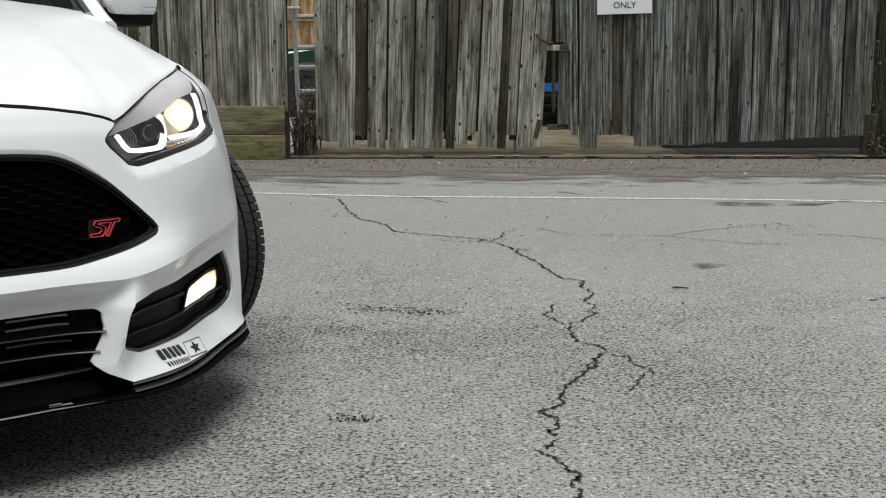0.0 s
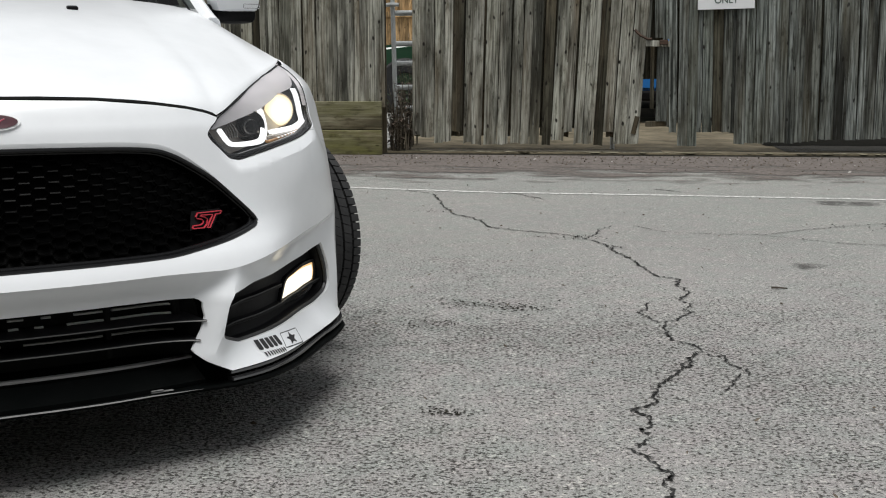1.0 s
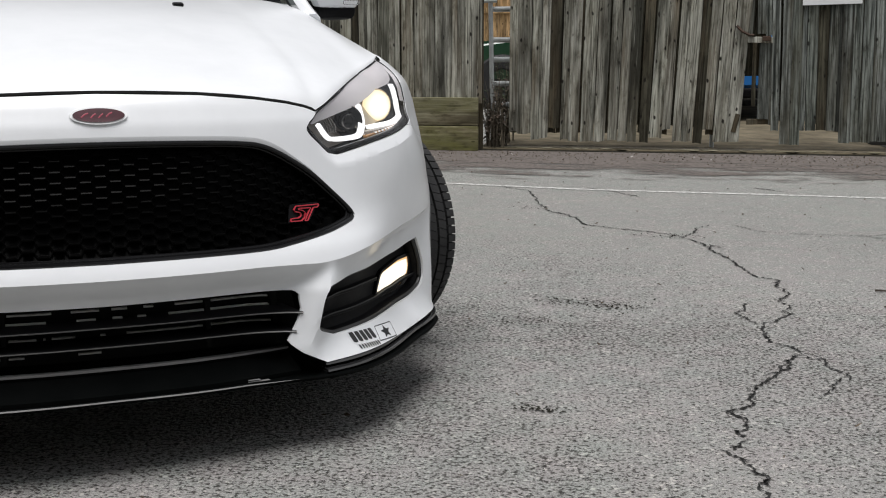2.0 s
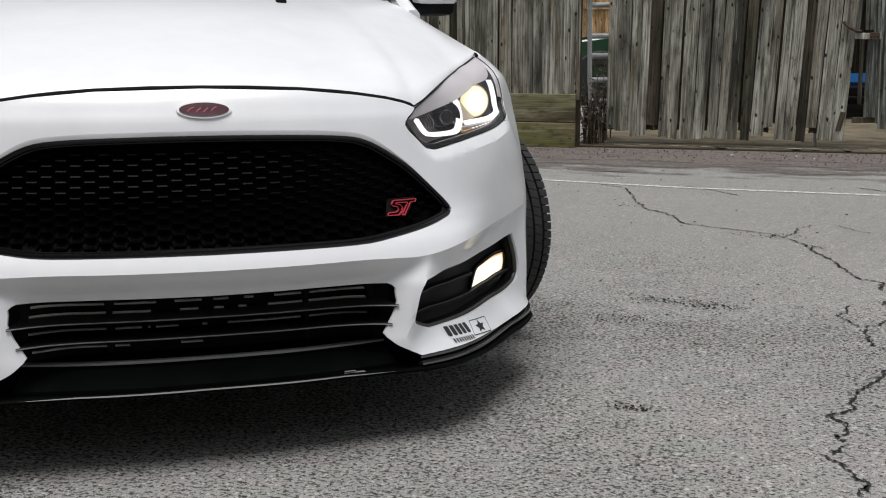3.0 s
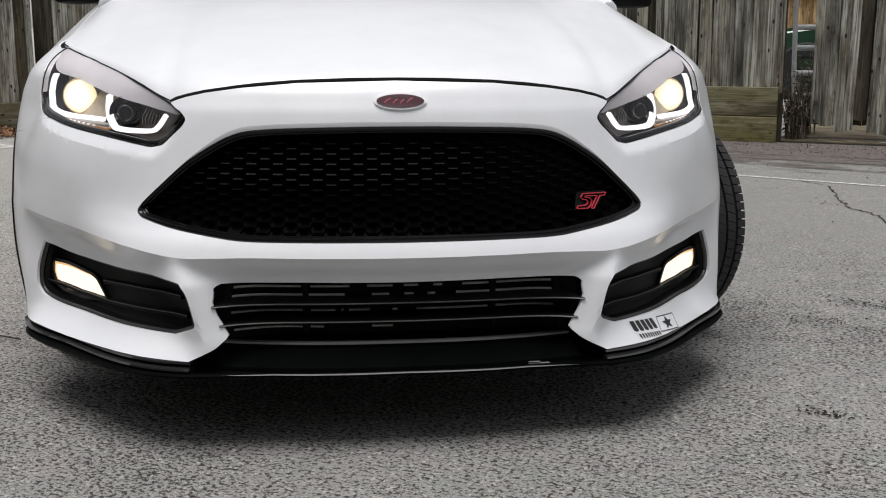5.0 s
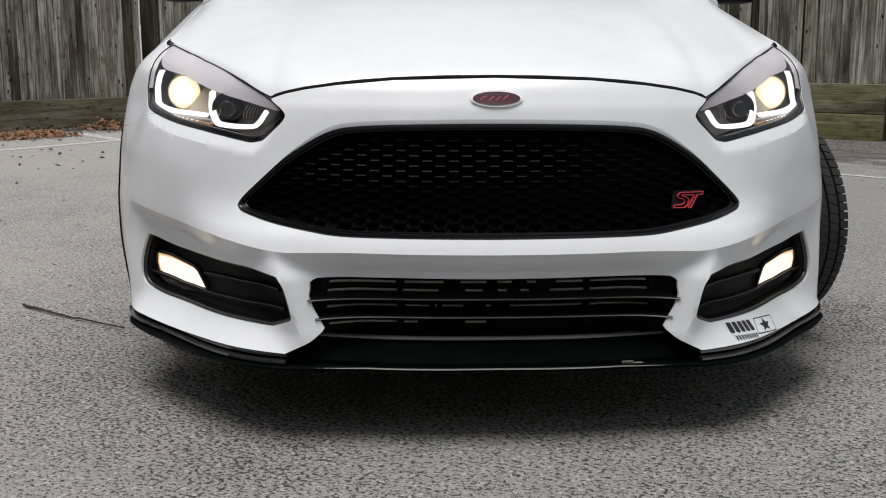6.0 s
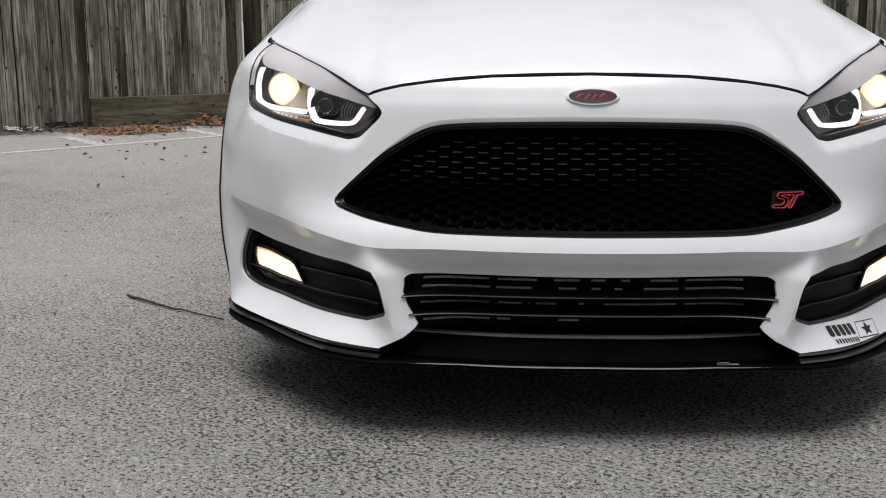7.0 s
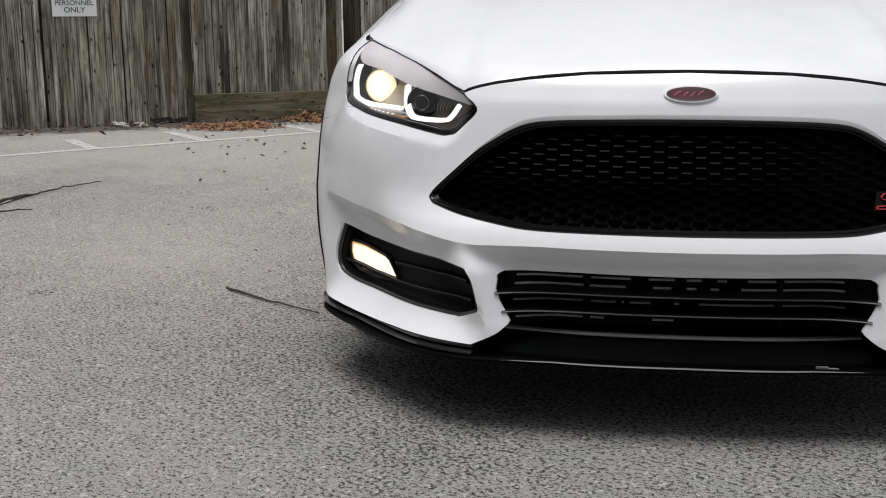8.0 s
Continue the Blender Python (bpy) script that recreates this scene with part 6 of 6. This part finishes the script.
# ---- what shows through the gaps ----
def distant_car(m, paint, top, label):
    """A plain saloon: lower body, cabin, glass and wheels."""
    c = tagged(new("parked_car"), label, "car")
    lower = [(0, .30), (0, .62), (.12, .72), (1.15, .86), (1.25, .90), (3.6, .92), (4.3, .88), (4.4, .60), (4.4, .30)]
    cabin = [(1.15, .88), (1.9, 1.38), (3.2, 1.42), (3.9, .92)]
    for name, prof, half, mat in (("body", lower, .88, paint), ("cabin", cabin, .70, GLASS_DARK)):
        bm = bmesh.new()
        rows = [[bm.verts.new((s * (half if z > .4 else half * .96), y, z)) for y, z in prof] for s in (-1, 1)]
        bm.faces.new(rows[0])
        bm.faces.new(rows[1][::-1])
        for i in range(len(prof)):
            j = (i + 1) % len(prof)
            bm.faces.new((rows[0][i], rows[1][i], rows[1][j], rows[0][j]))
        bmesh.ops.recalc_face_normals(bm, faces=bm.faces)
        bmesh.ops.bevel(bm, geom=list(bm.edges), offset=.05, segments=3, affect="EDGES")
        part(name, bm, mat, c, "", True)
    part("roof", box((1.25, 1.5, .05), pose(0, 2.55, 1.41), .02), top, c)
    part("bumper_trim", box((1.5, .05, .10), pose(0, -.01, .27), .02), MATTE_BLACK, c)
    for x in (-.6, .6):
        part("headlight", box((.3, .05, .1), pose(x, .0, .63), .02), CHROME, c)
    for x in (-.8, .8):
        for y in (.85, 3.5):
            bm = lathe([(-.1, .16), (-.1, .30), (-.08, .32), (.08, .32), (.1, .30), (.1, .16), (.05, .14), (.05, .01)], 24)
            bm.transform(pose(x, y, .32))
            part("wheel", bm, RUBBER, c, "", True)
    c.matrix_world = m
    return c


GLASS_DARK = Mat("dark_glass", (0.02, 0.025, 0.03), 0.08).m
distant_car(pose(-2.6, 14.2, 0, 0, 0, -78), PAINT_GREEN, PAINT, "dark green car with a pale roof behind the fence")
distant_car(pose(1.25, 11.6, 0.02, 0, 0, 3), PAINT_BLUE, PAINT_BLUE, "blue car parked behind the gates")

far_fence = tagged(new("wooden_fence"), "new tan board fence beyond the yard", "fence", kind="structure")
TAN_KIND = board_mesh(0.14, 1.9, 90, 0.004)
TAN_KIND.materials.append(TAN)
for i in range(36):
    ob = new("board", TAN_KIND)
    ob.parent = far_fence
    ob.matrix_basis = pose(-5.0 + i * .145, 19.0, 0.02)
part("rail", box((5.3, .05, .09), pose(-2.5, 18.96, 1.28), .005), TAN, far_fence)
part("rail", box((5.3, .05, .09), pose(-2.5, 18.96, .5), .005), TAN, far_fence)

# tube gate in the gap
tube_gate = tagged(new("metal_gate"), "galvanised tube gate with rungs behind the fence gap", "gate")
part("stile", tube([(-1.075, 8.62, 0.02), (-1.09, 8.62, .5), (-1.125, 8.62, 2.0)], .017, 12), GALVANISED, tube_gate, "", True)
part("stile", tube([(.55, 8.66, 0.02), (.55, 8.66, 2.0)], .017, 12), GALVANISED, tube_gate, "", True)
for z in (.321, .477, .657, .802, 1.028, 1.3, 1.6, 1.9):
    part("rung", tube([(-1.09 - .02 * z, 8.64, z), (-.5, 8.65, z + .005), (.55, 8.66, z + .01)], .020, 12), GALVANISED, tube_gate, "", True)
part("hinge_band", tube([(-1.19, 8.6, 1.08), (-1.12, 8.59, 1.09), (-1.06, 8.62, 1.09)], .014, 8), GALVANISED, tube_gate, "", True)


def weeds(name, place, count, height, label, seed, green=0.4):
    """Thin stalks with small leaves: the plant's stems and its leaves."""
    rng = np.random.default_rng(seed)
    plant = tagged(new(name), label, "plant")
    bm = bmesh.new()
    verts, faces = [], []
    for _ in range(count):
        x, y = place(rng)
        h = height * rng.uniform(.35, 1.0)
        bend = rng.normal(0, .12, 2) * h
        pts = [(x + bend[0] * t * t, y + bend[1] * t * t, h * t) for t in (0, .35, .7, 1)]
        b = tube(pts, [.004, .0035, .003, .001], 4, False)
        me = bpy.data.meshes.new("tmp")
        b.to_mesh(me)
        b.free()
        bm.from_mesh(me)
        bpy.data.meshes.remove(me)
        for _ in range(9):
            t = rng.uniform(.15, 1)
            p = np.array([x + bend[0] * t * t, y + bend[1] * t * t, h * t])
            a = rng.uniform(0, 2 * math.pi)
            l = rng.uniform(.02, .05)
            u = np.array([math.cos(a), math.sin(a), rng.uniform(-.4, .6)]) * l
            w = np.array([-math.sin(a), math.cos(a), 0]) * l * .28
            k = len(verts)
            verts += [p, p + u * .5 + w, p + u + [0, 0, -.2 * l], p + u * .5 - w]
            faces.append((k, k + 1, k + 2, k + 3))
    tagged(part("stalk_tangle", bm, VINE, plant), kind="stuff")
    tagged(link_mesh("leaves", verts, faces, LEAF_DARK if green < .5 else LEAF_GREEN, plant), kind="stuff")
    return plant


weeds("weeds", lambda r: (r.uniform(-1.11, -.96), r.uniform(8.36, 8.56)), 60, .55, "dry brown weeds in the fence gap", 81)
weeds("weeds", lambda r: (r.uniform(-1.11, -.96), r.uniform(8.7, 9.0)), 25, .75, "green weeds behind the fence gap", 82, .9)
weeds("vine", lambda r: (r.uniform(3.22, 3.40), r.uniform(8.35, 8.7)), 40, 1.25, "leafy vine at the end of the gate", 83, .9)
weeds("weeds", lambda r: (r.uniform(3.12, 3.5), r.uniform(8.25, 8.5)), 30, .28, "low weeds at the gate post", 84)
end_post = tagged(part("gate_post", lathe([(0.0, .001), (0.0, .06), (2.2, .055), (2.2, .001)], 14), BOARD_DARK, smooth=True), "round dark wooden gate post", "post")
end_post.matrix_world = pose(3.36, 8.6, 0, 0, -90, 0)


def tree(x, y, h, spread, seed):
    """A tapered trunk with limbs and a crown of many small leaves."""
    rng = np.random.default_rng(seed)
    t = tagged(new("tree"), "dark green leafy tree beyond the yard", "tree", "trees beyond the yard")
    part("trunk", tube([(0, 0, 0), (.1, .05, h * .3), (0, .1, h * .6), (.1, 0, h * .9)], [.2, .16, .1, .04], 8), TWIG, t, "", True)
    verts, faces = [], []
    for _ in range(16):
        a, z = rng.uniform(0, 6.28), h * rng.uniform(.12, .95)
        r = spread * (1.1 - .6 * z / h) * rng.uniform(.5, 1)
        tip = np.array([r * math.cos(a), r * math.sin(a), z + .3])
        part("limb", tube([(0, 0, z * .8), tuple(tip * .6), tuple(tip)], [.06, .04, .015], 5), TWIG, t, "", True)
        for _ in range(260):
            p = tip * rng.uniform(.35, 1.1) + rng.normal(0, .38, 3)
            l = rng.uniform(.06, .13)
            u, w = rng.normal(0, 1, 3), rng.normal(0, 1, 3)
            u, w = u / np.linalg.norm(u) * l, w / np.linalg.norm(w) * l * .5
            k = len(verts)
            verts += [p - u, p + w, p + u, p - w]
            faces.append((k, k + 1, k + 2, k + 3))
    tagged(link_mesh("crown", verts, faces, LEAF_GREEN, t), kind="stuff")
    t.matrix_world = pose(x, y, 0)


for i, (x, y) in enumerate(((-3.6, 22.0), (-1.6, 22.6), (.8, 22.3), (-5.6, 22.5), (3.0, 22.5))):
    tree(x, y, 5.5, 2.2, 100 + i)

# the lot was drawn on a grid a little smaller than the car's: bring it to true size
LOT = 1.0546
for ob in scene.objects:
    if ob.parent is None and ob not in (car, cam, sun):
        ob.matrix_world = Matrix.Scale(LOT, 4) @ ob.matrix_basis
